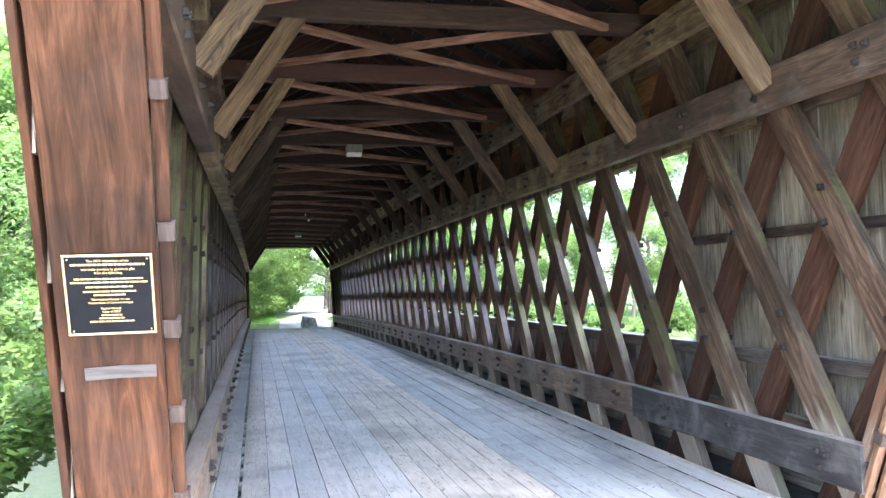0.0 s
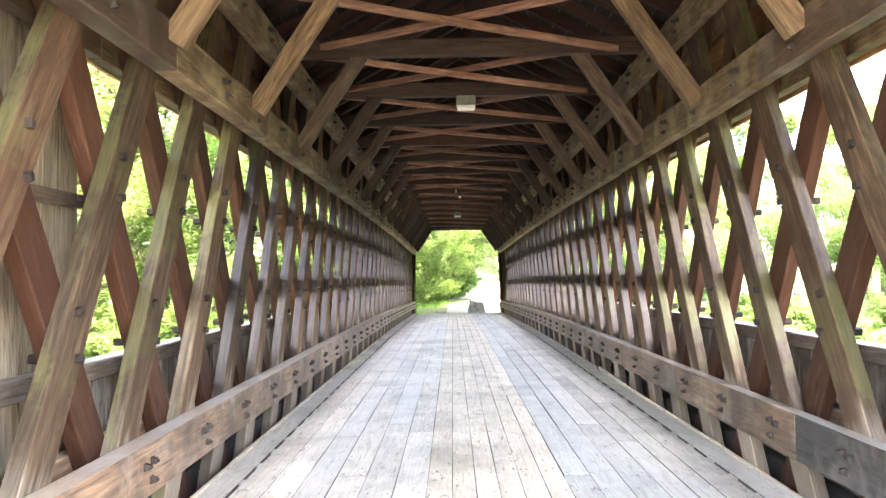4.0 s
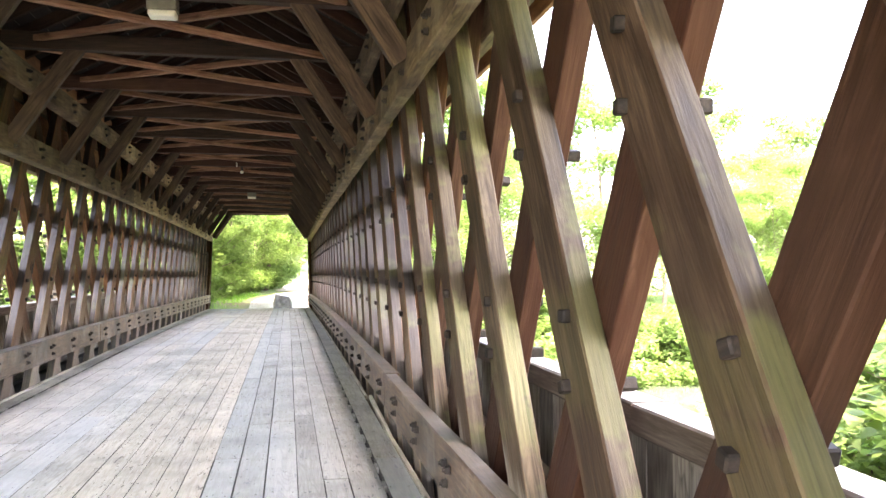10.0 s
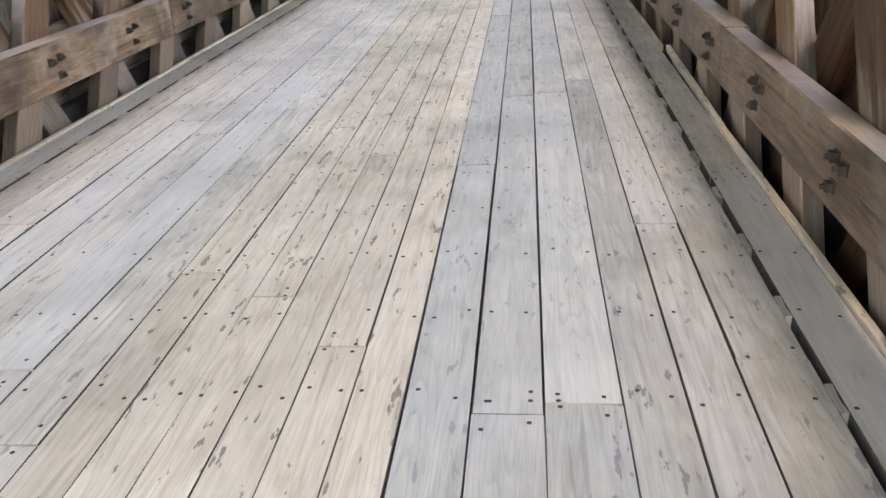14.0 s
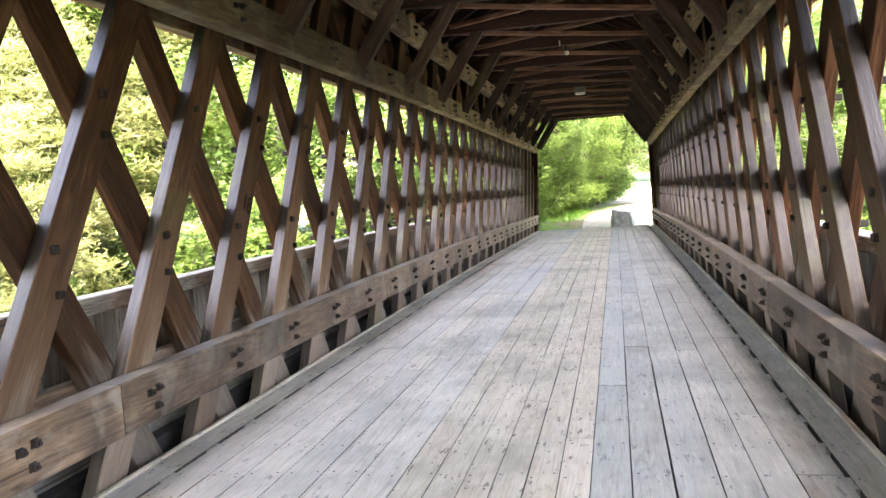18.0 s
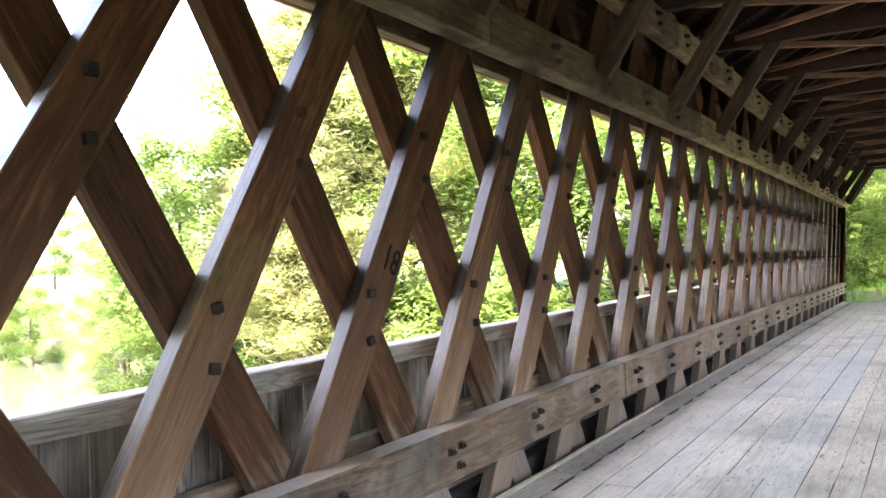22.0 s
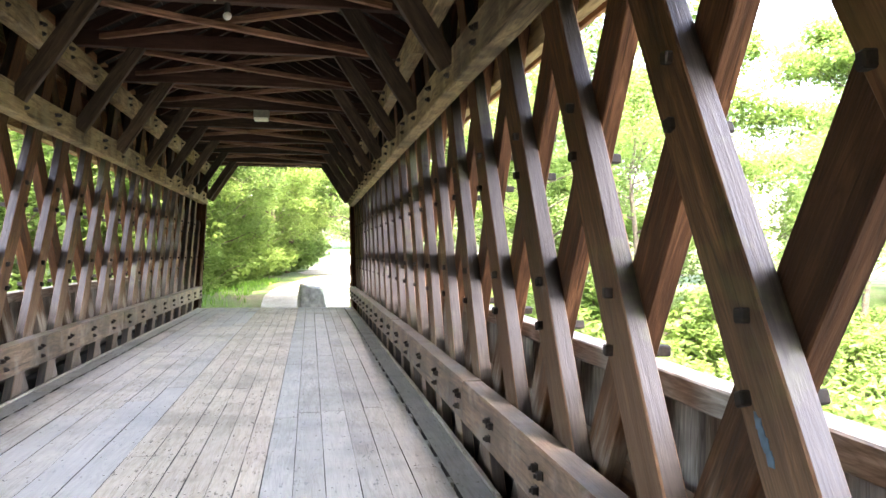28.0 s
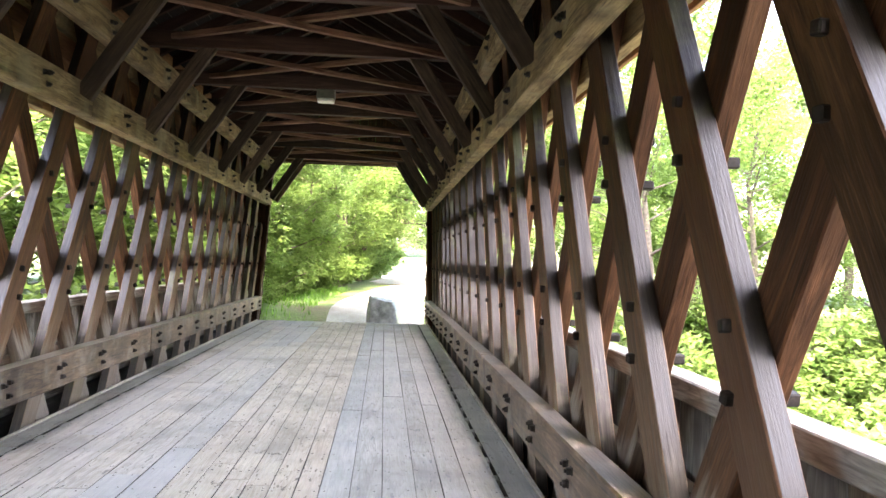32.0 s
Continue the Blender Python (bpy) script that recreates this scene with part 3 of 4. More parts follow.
for i in range(len(SEAMS) - 1):
    x0, x1 = SEAMS[i], SEAMS[i + 1]
    xc, pw = (x0 + x1) / 2, x1 - x0
    y = YB0 - rnd.uniform(0.0, 3.5)
    worn = -0.45 < xc < 0.6
    slot = (i == len(SEAMS) - 2) - (i == 0)
    while y < YB1:
        length = rnd.choice((3.6, 4.2, 4.8))
        a, b = max(y, YB0), min(y + length, YB1)
        if b - a > 0.15:
            g = rnd.choice((0.001, 0.002, 0.003, 0.005)) if worn or xc < -0.45 else rnd.choice((0.001, 0.002, 0.004, 0.009))
            if slot:
                g = 0.026
            h = 0.05
            tone = M_WORN if worn else (M_PLANK if 0 < xc < 1.85 else M_TAN)
            beam("plank", (xc + 0.012 * slot, a + 0.003, -h / 2 + rnd.uniform(-0.002, 0.002)), (xc + 0.012 * slot, b - 0.003, -h / 2 + rnd.uniform(-0.002, 0.002)),
                 round(pw - g, 4), h, tone, floor, seed=rnd.randrange(3), edge=M_GRIME, edge_at=(1, 2, 6, 7))
            yn = math.ceil((a - 0.37) / 0.5) * 0.5 + 0.37
            ends = [a + 0.04, b - 0.04]
            while yn < b:
                ends.append(yn)
                yn += 0.5
            for yy in ends:
                for dx in (-0.3, 0.3):
                    if rnd.random() < 0.2:
                        continue
                    NAILS.append((xc + dx * pw + rnd.uniform(-0.012, 0.012), yy + rnd.uniform(-0.045, 0.045)))
        y += length
# small blocks bridge the drain slot beside the last board
y = YB0 + 0.42
while y < YB1:
    for xs in (SEAMS[-2] + 0.012, SEAMS[1] - 0.012):
        beam("filler", (xs, y, -0.028), (xs, y + 0.145, -0.028), 0.026, 0.05, M_PLANK, floor)
    y += 0.545
# nail heads, too small and many to count
verts, faces = [], []
for nx, ny in NAILS:
    k0 = len(verts)
    for j in range(6):
        verts.append((nx + 0.0085 * math.cos(j * 1.047), ny + 0.0085 * math.sin(j * 1.047), camber(ny) + 0.0028))
    faces.append(tuple(range(k0, k0 + 6)))
_me = bpy.data.meshes.new("deck_nails")
_me.from_pydata(verts, [], faces)
_me.materials.append(M_IRON)
tagged(new("deck_nails", _me), "small dark nail heads in rows across the deck planks", "nails", kind="stuff")
# thin kerb strips along both deck edges, one length knocked loose
for xk, loose in ((-2.108, False), (2.108, True)):
    y = YB0
    while y < YB1:
        yn = min(y + 4.3, YB1)
        if loose and y < 15.87 < yn:
            yn = 15.87
        if loose and abs(y - 15.87) < 0.01:
            yn = y + 4.3
        beam("kerb_strip", (xk, y + 0.004, -0.010), (xk + (0.05 if loose and abs(yn - 15.87) < 0.01 else 0.0), yn - 0.004, -0.012), 0.034, 0.05, M_WORN, floor, seed=int(y) % 3)
        y = yn

# ---- trusses ----
def clip_line(y_at_mid, z_mid, sgn, z_lo, z_hi):
    """The ends of a slat through (y_at_mid, z_mid) rising towards +y (sgn 1) or -y, kept inside the raked ends."""
    pts = []
    for i in range(121):
        z = z_lo + (z_hi - z_lo) * i / 120
        y = y_at_mid + sgn * (z - z_mid) / SLOPE
        if y_start(z) + 0.1 < y < y_end(z) - 0.1:
            pts.append((y, z))
    return (pts[0], pts[-1]) if len(pts) > 4 else None


def peg_mesh():
    bm = bmesh.new()
    box(bm, 0, 0, 0, 0.048, 0.29, 0.048, 0.006)
    return mesh_of(bm, "peg", M_PEG)


def bolt_mesh():
    """A square nut on a thin square washer, with the bolt's end showing."""
    bm = bmesh.new()
    box(bm, 0.003, 0, 0, 0.006, 0.048, 0.048, 0.001)
    box(bm, 0.018, 0, 0, 0.026, 0.038, 0.038, 0.003)
    bmesh.ops.create_cone(bm, cap_ends=True, segments=8, radius1=0.012, radius2=0.011, depth=0.016, matrix=Matrix.Translation((0.036, 0, 0)) @ Matrix.Rotation(radians(90), 4, "Y"))
    return mesh_of(bm, "bolt", M_IRON)


PEG_ME, BOLT_ME = peg_mesh(), bolt_mesh()


def truss(side):
    """One lattice wall. side: -1 left, 1 right."""
    rnd = random.Random(11 + side)
    name = "wall_left" if side < 0 else "wall_right"
    wall = tagged(empty(name), "brown timber lattice truss wall of crossed planks pegged together", "lattice wall", kind="structure")
    inner = lambda d: XC + side * (HALF + d)      # d outwards from the chord's inner face
    # lattice slats: the inner layer rises towards +y, the outer one towards -y
    for layer, sgn in ((0, 1), (1, -1)):
        for k in range(-9, 44):
            yk = lat(k, side)
            x = inner(gap_to_slats(yk, side) + T_SLAT * (layer + 0.5))
            ends = clip_line(yk, Z0, sgn, -0.25, 4.15)
            if not ends:
                continue
            (ya, za), (yb, zb) = ends
            if zb - za < 0.4:
                continue
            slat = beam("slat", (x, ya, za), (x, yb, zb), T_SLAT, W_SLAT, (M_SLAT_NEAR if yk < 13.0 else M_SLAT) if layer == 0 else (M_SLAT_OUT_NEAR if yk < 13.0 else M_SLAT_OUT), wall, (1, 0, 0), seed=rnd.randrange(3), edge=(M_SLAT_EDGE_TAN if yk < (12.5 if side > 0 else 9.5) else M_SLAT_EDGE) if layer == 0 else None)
            if layer == 0:
                for row in (0, 1):
                    zc = Z0 + row * ROW
                    yc = yk + sgn * row * ROW / SLOPE
                    for dz in (-0.125, 0.125):
                        if not (za + 0.1 < zc + dz < zb - 0.1):
                            continue
                        peg = new("peg", PEG_ME)
                        peg.parent = slat
                        peg.matrix_basis = slat.matrix_basis.inverted() @ (Matrix.Translation((x + side * 0.065, yc + dz * 0.06, zc - 0.025 + dz + camber(yc))) @ Matrix.Rotation(radians(90 + rnd.uniform(-12, 12)), 4, "Z").to_4x4() @ Matrix.Rotation(radians(rnd.uniform(-20, 20)), 4, "Y"))
    # chords: pairs of timbers clasp the lattice, in lengths of several metres
    for zc, h, mat in ((Z_LOW, H_CHORD, M_CHORD), (Z_MID, H_CHORD, M_UPPER), (Z_TOP, H_CHORD, M_UPPER)):
        for layer in (0, 1):
            y, stop = y_start(zc), y_end(zc)
            y = 2.5 if side > 0 and zc == Z_LOW and layer == 0 else y - rnd.uniform(0.0, 3.0)
            while y < stop:
                a, b = max(y, y_start(zc)), min(y + 5.5, stop)
                y += 5.5
                if b - a < 0.2:
                    continue
                tc = round(gap_to_slats((a + b) / 2, side), 3)
                d, th = (tc / 2, tc) if layer == 0 else (tc + 2 * T_SLAT + 0.05, 0.09)
                wood_here = mat
                if side > 0 and zc == Z_LOW and layer == 0 and b < 8.5:
                    wood_here = M_CHAR
                # upper chords: darker wood towards the start, lighter farther on
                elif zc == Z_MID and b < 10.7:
                    wood_here = M_CHORD_DARK
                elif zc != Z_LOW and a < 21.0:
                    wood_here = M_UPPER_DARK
                ch = beam("chord", (inner(d), a + 0.003, zc), (inner(d), b - 0.003, zc), th, h, wood_here, wall, (1, 0, 0), seed=rnd.randrange(3))
                if layer == 0:
                    for k in range(-10, 80):
                        yk = lat(k, side) + (0.54 if zc != Z_MID else 0.0)
                        if a + 0.12 < yk < b - 0.12:
                            for dy, dz in ((-0.05, 0.035), (0.05, 0.05), (0.035, -0.06)):
                                bo = new("bolt", BOLT_ME)
                                bo.parent = ch
                                bo.matrix_basis = ch.matrix_basis.inverted() @ (Matrix.Translation((inner(-0.003), yk + dy + rnd.uniform(-0.01, 0.01), zc + dz + camber(yk))) @ Matrix.Rotation(0 if side < 0 else math.pi, 4, "Z"))
    return wall


WALLS = {-1: truss(-1), 1: truss(1)}


def paint_mark(name, mat, y_peg, layer_x, z0, z1, off0, off1, w, sgn, seed, label):
    """A dried smear of paint lying along the face of one right-hand slat."""
    bm = bmesh.new()
    n = 18
    rows = []
    for i in range(n + 1):
        u = i / n
        z = z0 + (z1 - z0) * u
        y = y_peg + sgn * (z - Z0) / SLOPE + off0 + (off1 - off0) * u
        hw = w * (0.25 + 0.75 * math.sin(math.pi * min(1, u + 0.06)) ** 0.5) * (1 + 0.5 * noise.noise(Vector((u * 5, seed, 0))))
        hw = max(0.006, hw)
        zc = z + camber(y)
        rows.append([bm.verts.new((xx, y + s * hw, zc + 0.02 * noise.noise(Vector((u * 9, s, seed))))) for s in (-1, 1) for xx in (layer_x - 0.0035, layer_x + 0.002)])
    for r0, r1 in zip(rows, rows[1:]):
        for a, b in ((0, 2), (2, 3), (3, 1), (1, 0)):
            bm.faces.new((r0[a], r0[b], r1[b], r1[a]))
    bm.faces.new((rows[0][0], rows[0][1], rows[0][3], rows[0][2]))
    bm.faces.new((rows[-1][0], rows[-1][1], rows[-1][3], rows[-1][2]))
    bmesh.ops.recalc_face_normals(bm, faces=bm.faces)
    part(name, bm, mat, WALLS[1], label)


M_RED = plain("faded_red_paint", (0.22, 0.045, 0.035), 0.7, 0.0, 0.5, 18.0)
M_BLUE = plain("faded_blue_paint", (0.06, 0.11, 0.16), 0.7, 0.0, 0.4, 18.0)
_xr = XC + HALF + 0.16
paint_mark("paint_smear", M_RED, lat(12, 1), _xr, 1.22, 1.62, 0.115, 0.075, 0.035, 1, 2.0, "faded red paint smear")
paint_mark("paint_smear", M_RED, lat(12, 1), _xr, 0.62, 1.16, 0.03, 0.085, 0.04, 1, 5.0, "faded red paint smear")
paint_mark("paint_smear", M_BLUE, lat(13, 1), _xr, 0.98, 1.12, 0.05, 0.06, 0.022, 1, 7.0, "faded blue paint smear")

def chalk_number():
    """The dark number 18 brushed on one left-hand slat, tilted with it."""
    cu = bpy.data.curves.new("painted_number", "FONT")
    cu.body, cu.size, cu.align_x, cu.align_y, cu.extrude, cu.offset = "18", 0.21, "CENTER", "CENTER", 0.001, 0.001
    tmp = bpy.data.objects.new("painted_number", cu)
    scene.collection.objects.link(tmp)
    me = bpy.data.meshes.new_from_object(tmp.evaluated_get(bpy.context.evaluated_depsgraph_get()))
    bpy.data.objects.remove(tmp)
    me.materials.clear()
    me.materials.append(M_BLACK)
    ob = new("painted_number", me)
    ob.parent = WALLS[-1]
    ob["label"] = "dark hand-painted number 18"
    y = lat(10, -1) + 0.27 / SLOPE + 0.02
    ob.matrix_basis = Matrix.Translation((XC - HALF - 0.165 + 0.008, y, 1.57 + camber(y))) @ Matrix.Rotation(radians(90), 4, "Z") @ Matrix.Rotation(radians(90), 4, "X") @ Matrix.Rotation(radians(-28), 4, "Z") @ Matrix.Diagonal((0.75, 1, 1, 1))


chalk_number()

# ---- siding: low boards all along, full height near the ends, a band under the eaves ----
for side in (-1, 1):
    rnd = random.Random(31 + side)
    sd = tagged(empty("siding_left" if side < 0 else "siding_right"), "grey weathered vertical board siding nailed outside the lattice", "siding", kind="structure")
    x = XC + side * X_SIDE
    y = y_start(4.0) + 0.1
    while y < y_end(4.0) - 0.1:
        w = rnd.choice((0.20, 0.23, 0.26))
        yc = y + w / 2
        full = yc < FULL_A or yc > FULL_B
        zt = 4.6 if full else 0.96
        zb = max(-0.9, (YB0 - yc) / RAKE if yc < YB0 else ((yc - YB1) / RAKE if yc > YB1 else -0.9))
        if zt - zb > 0.2:
            beam("board", (x + side * rnd.uniform(0, 0.006), yc, zb), (x + side * rnd.uniform(0, 0.006), yc, zt), 0.022, round(w - 0.008, 3), M_SIDE_WARM if full and yc < 20 else M_SIDE, sd, (1, 0, 0), seed=rnd.randrange(3))
        y += w
    # rail: a heavy capping timber on top of the low boards
    a = y_start(1.0) + 0.1
    while a < y_end(1.0) - 0.2:
        b = min(a + 4.4, y_end(1.0) - 0.1)
        beam("rail", (x - side * 0.055, a + 0.002, 1.0), (x - side * 0.055, b - 0.002, 1.0), 0.15, 0.115, M_RAIL_OLD if a < 11.0 else M_RAIL, sd, (1, 0, 0), seed=rnd.randrange(3))
        beam("nailer", (x - side * 0.046, a + 0.002, 0.05), (x - side * 0.046, b - 0.002, 0.05), 0.06, 0.10, M_SIDE, sd, (1, 0, 0))
        # added dark panel low inside the boards, in place of the shade there
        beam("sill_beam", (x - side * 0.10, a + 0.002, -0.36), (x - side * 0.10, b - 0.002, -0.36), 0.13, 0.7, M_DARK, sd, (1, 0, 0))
        a = b
    for z in (2.05, 3.2):
        for a, b in ((y_start(z) + 0.1, FULL_A), (FULL_B, y_end(z) - 0.1)):
            beam("nailer", (x - side * 0.043, a, z), (x - side * 0.043, b, z), 0.05, 0.085, M_CHORD_DARK, sd, (1, 0, 0))
    # boards under the eaves
    for j, zb in enumerate((3.09, 3.31, 3.53, 3.75, 3.97, 4.19, 4.41, 4.6)):
        a = FULL_A
        while a < FULL_B:
            b = min(a + 4.8, FULL_B)
            beam("eave_board", (x - side * (0.02 + 0.034 * (j % 2)), a + 0.002, zb), (x - side * (0.02 + 0.034 * (j % 2)), b - 0.002, zb), 0.03, 0.245, M_EAVE, sd, (1, 0, 0), seed=rnd.randrange(3))
            a = b

# ---- end posts: boxed raked posts that close the ends of the trusses ----
def end_post(side, start):
    """A boxed, leaning end post with pale spacer blocks on its inner edge."""
    post = tagged(empty("end_post"), "leaning red-brown stained boxed end post of the covered bridge" if start else "leaning dark stained boxed end post at the far portal", "post", "end posts")
    edge = (lambda z: YB0 - 0.12 - RAKE * z) if start else (lambda z: YB1 + 0.12 + RAKE * z)
    s = -1 if start else 1
    tilt = Vector((0, edge(4.2) - edge(-0.3), 4.5)).normalized()
    face = Vector((0, tilt.z, -tilt.y))              # square to the post, along the bridge
    def line(x, back, z0=-0.3, z1=4.2):
        off = face * (-s * back)
        return (x, edge(z0) + off.y, z0 + off.z), (x, edge(z1) + off.y, z1 + off.z)
    # the right near post takes the lighter wood with sunlight in its colour
    m = M_POST_LIT if start and side > 0 else M_POST
    xa, xb = HALF + 0.08, X_SIDE - 0.02
    beam("front_board", *line(XC + side * (xa + xb) / 2, 0.015), round(xb - xa, 3), 0.03, m, post)
    beam("side_board", *line(XC + side * (X_SIDE + 0.02), 0.14), 0.035, 0.31, m, post)
    beam("edge_strip", *line(XC + side * (HALF + 0.048), 0.07), 0.06, 0.045, m, post)
    beam("edge_strip", *line(XC + side * (HALF + 0.052), 0.16), 0.05, 0.06, M_SLAT, post)
    for z in (0.12, 0.6, 1.06, 1.48, 1.92, 2.5, 3.1):
        a, b = line(XC + side * (HALF + 0.04), 0.06, z, z + 0.075)
        beam("spacer_block", a, b, 0.075, 0.075, M_SPACER, post, label="pale weathered spacer block")
    return post, line, tilt, face


for _side in (-1, 1):
    _p, _line, _tilt, _face = end_post(_side, True)
    if _side < 0:
        POST_LINE, POST_TILT, POST_FACE = _line, _tilt, _face
    end_post(_side, False)


# ---- plaque on the near left post ----
def plaque():
    z0, z1 = 1.46, 1.835
    a, _ = POST_LINE(0.0, -0.004, z0 - camber(4.0), z1)
    ob = tagged(empty("plaque"), "black metal dedication plaque with brass border and raised lettering", "plaque")
    up, out = Vector(POST_TILT), -Vector(POST_FACE)
    if out.y > 0:
        out = -out
    right = Vector((1, 0, 0))
    base = Matrix((right, up, right.cross(up))).transposed().to_4x4()
    cx = -2.337
    cen = Vector((cx, a[1], a[2] + camber(4.0))) + up * 0.195
    ob.matrix_basis = Matrix.Translation(cen) @ base
    W, H = 0.372, 0.385
    bm = bmesh.new()
    box(bm, 0, 0, 0.004, W - 0.02, H - 0.02, 0.008)
    part("plate", bm, M_BLACK, ob)
    bm = bmesh.new()
    for sx, sy, px, py in ((W, 0.010, 0, H / 2 - 0.005), (W, 0.010, 0, -H / 2 + 0.005), (0.010, H - 0.02, -W / 2 + 0.005, 0), (0.010, H - 0.02, W / 2 - 0.005, 0)):
        box(bm, px, py, 0.006, sx, sy, 0.012, 0.002)
    part("border", bm, M_GOLD, ob, "polished brass border")
    for sx in (-1, 1):
        for sy in (-1, 1):
            bm = bmesh.new()
            bmesh.ops.create_uvsphere(bm, u_segments=10, v_segments=6, radius=0.0045, matrix=Matrix.Translation((sx * (W / 2 - 0.022), sy * (H / 2 - 0.022), 0.008)))
            part("screw", bm, M_GOLD, ob)
    # words that can be read; the rest are plain bars
    lines = [("The 2009 renovation of the", 0.0140), (None, 0.0165, 0.31), ("was made possible by generous gifts", 0.0135), ("from the following:", 0.0135), ("", 0.008),
             (None, 0.013, 0.29), (None, 0.013, 0.325), ("", 0.004), (None, 0.013, 0.20), ("", 0.004), (None, 0.013, 0.225), (None, 0.013, 0.14), ("", 0.004),
             ("The National Society for the", 0.0125), ("Preservation of Covered Bridges", 0.0125), ("", 0.009),
             ("Parent Council", 0.0125), ("Class of 2007", 0.0125), (None, 0.012, 0.09), (None, 0.012, 0.11), (None, 0.012, 0.19)]
    y = H / 2 - 0.034
    for row in lines:
        text, size = row[0], row[1]
        if text is None:
            bm = bmesh.new()
            x, stop = -row[2] / 2, row[2] / 2
            r2 = random.Random(int(y * 10000))
            while x < stop - 0.006:
                w = min(r2.uniform(0.016, 0.042), stop - x)
                box(bm, x + w / 2, y + size * 0.33, 0.0092, w - 0.004, size * 0.55, 0.0016)
                x += w
            part("lettering", bm, M_GOLD, ob)
        elif text:
            cu = bpy.data.curves.new("lettering", "FONT")
            cu.body, cu.size, cu.align_x, cu.extrude, cu.offset = text, size * 1.12, "CENTER", 0.0008, 0.0002
            tmp = bpy.data.objects.new("lettering", cu)
            scene.collection.objects.link(tmp)
            me = bpy.data.meshes.new_from_object(tmp.evaluated_get(bpy.context.evaluated_depsgraph_get()))
            bpy.data.objects.remove(tmp)
            me.materials.clear()
            me.materials.append(M_GOLD)
            t_ob = new("lettering", me)
            t_ob.parent = ob
            t_ob.location = (0, y, 0.009)
        y -= size * 1.28
    # worn pale band of wood filler below the plaque
    beam("patch_strip", *[Vector(v) + Vector((0, -0.002, 0)) for v in (POST_LINE(-2.475, -0.002, 1.34, 1.4)[0], POST_LINE(-2.165, -0.002, 1.34, 1.4)[0])], 0.062, 0.006, M_PALE, None, tuple(POST_TILT))


plaque()
tagged(bpy.data.objects["patch_strip"], "pale weathered wood strip nailed across the end post", "wood strip")

# ---- roof ----
roof = tagged(empty("ceiling"), "dark open roof framing with tie beams and crossed braces", "roof framing", kind="structure")
ties = []
k = -2
while KNEE_Y0 + k * KNEE_DY < y_end(4.0) - 0.1:
    y = KNEE_Y0 + k * KNEE_DY
    k += 1
    if y > y_start(4.0) + 0.1:
        ties.append(y)
ties.append(y_end(4.0) + 0.05)
RISE, EAVE = 1.75, 3.15
for i, y in enumerate(ties):
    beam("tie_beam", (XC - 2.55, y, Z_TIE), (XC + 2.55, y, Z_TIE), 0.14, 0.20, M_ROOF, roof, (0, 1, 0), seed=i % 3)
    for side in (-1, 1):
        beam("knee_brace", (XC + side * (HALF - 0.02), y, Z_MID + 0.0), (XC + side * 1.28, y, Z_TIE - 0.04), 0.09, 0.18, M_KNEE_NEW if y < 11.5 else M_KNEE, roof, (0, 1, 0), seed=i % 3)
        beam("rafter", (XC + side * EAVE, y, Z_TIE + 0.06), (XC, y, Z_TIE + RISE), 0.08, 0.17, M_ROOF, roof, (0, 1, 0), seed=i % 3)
    if i + 1 < len(ties):
        y2 = ties[i + 1]
        beam("sway_brace", (XC - 1.75, y + 0.06, Z_TIE - 0.06), (XC + 1.75, y2 - 0.06, Z_TIE - 0.06), 0.07, 0.075, M_SWAY, roof, (0, 0, 1))
        beam("sway_brace", (XC + 1.75, y + 0.06, Z_TIE + 0.035), (XC - 1.75, y2 - 0.06, Z_TIE + 0.02), 0.07, 0.075, M_SWAY, roof, (0, 0, 1))
        for side in (-1, 1):
            for u in (1 / 3, 2 / 3):
                ym = y + (y2 - y) * u
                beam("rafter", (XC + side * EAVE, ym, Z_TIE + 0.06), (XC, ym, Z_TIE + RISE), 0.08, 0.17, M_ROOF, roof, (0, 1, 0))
ya, yb = y_start(4.1) - 0.5, y_end(4.1) + 0.5
NSEG = 7
for side in (-1, 1):
    n = 17
    a0, a1 = Vector((XC + side * (EAVE + 0.2), 0, Z_TIE + 0.04)), Vector((XC, 0, Z_TIE + RISE + 0.11))
    d = (a1 - a0).normalized()
    for j in range(n):
        p = a0.lerp(a1, (j + 0.5) / n)
        for q in range(NSEG):
            u0, u1 = ya + (yb - ya) * q / NSEG, ya + (yb - ya) * (q + 1) / NSEG
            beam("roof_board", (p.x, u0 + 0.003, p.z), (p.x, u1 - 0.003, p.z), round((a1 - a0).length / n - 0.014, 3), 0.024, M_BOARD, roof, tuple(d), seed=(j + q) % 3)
    bm = bmesh.new()
    rows = []
    for q in range(NSEG * 2 + 1):
        yy = ya - 0.1 + (yb - ya + 0.2) * q / (NSEG * 2)
        rows.append([bm.verts.new((v.x, yy, v.z + camber(yy) + dz)) for dz in (0.045, 0.085) for v in (a0, a1)])
    for r0, r1 in zip(rows, rows[1:]):
        for i0, i1 in ((0, 1), (1, 3), (3, 2), (2, 0)):
            bm.faces.new((r0[i0], r0[i1], r1[i1], r1[i0]))
    for r in (rows[0], rows[-1]):
        bm.faces.new((r[0], r[1], r[3], r[2]))
    bmesh.ops.recalc_face_normals(bm, faces=bm.faces)
    tagged(part("roof_covering_" + ("left" if side < 0 else "right"), bm, M_SHINGLE), "dark shingled roof slope of the covered bridge", "roof", kind="structure")
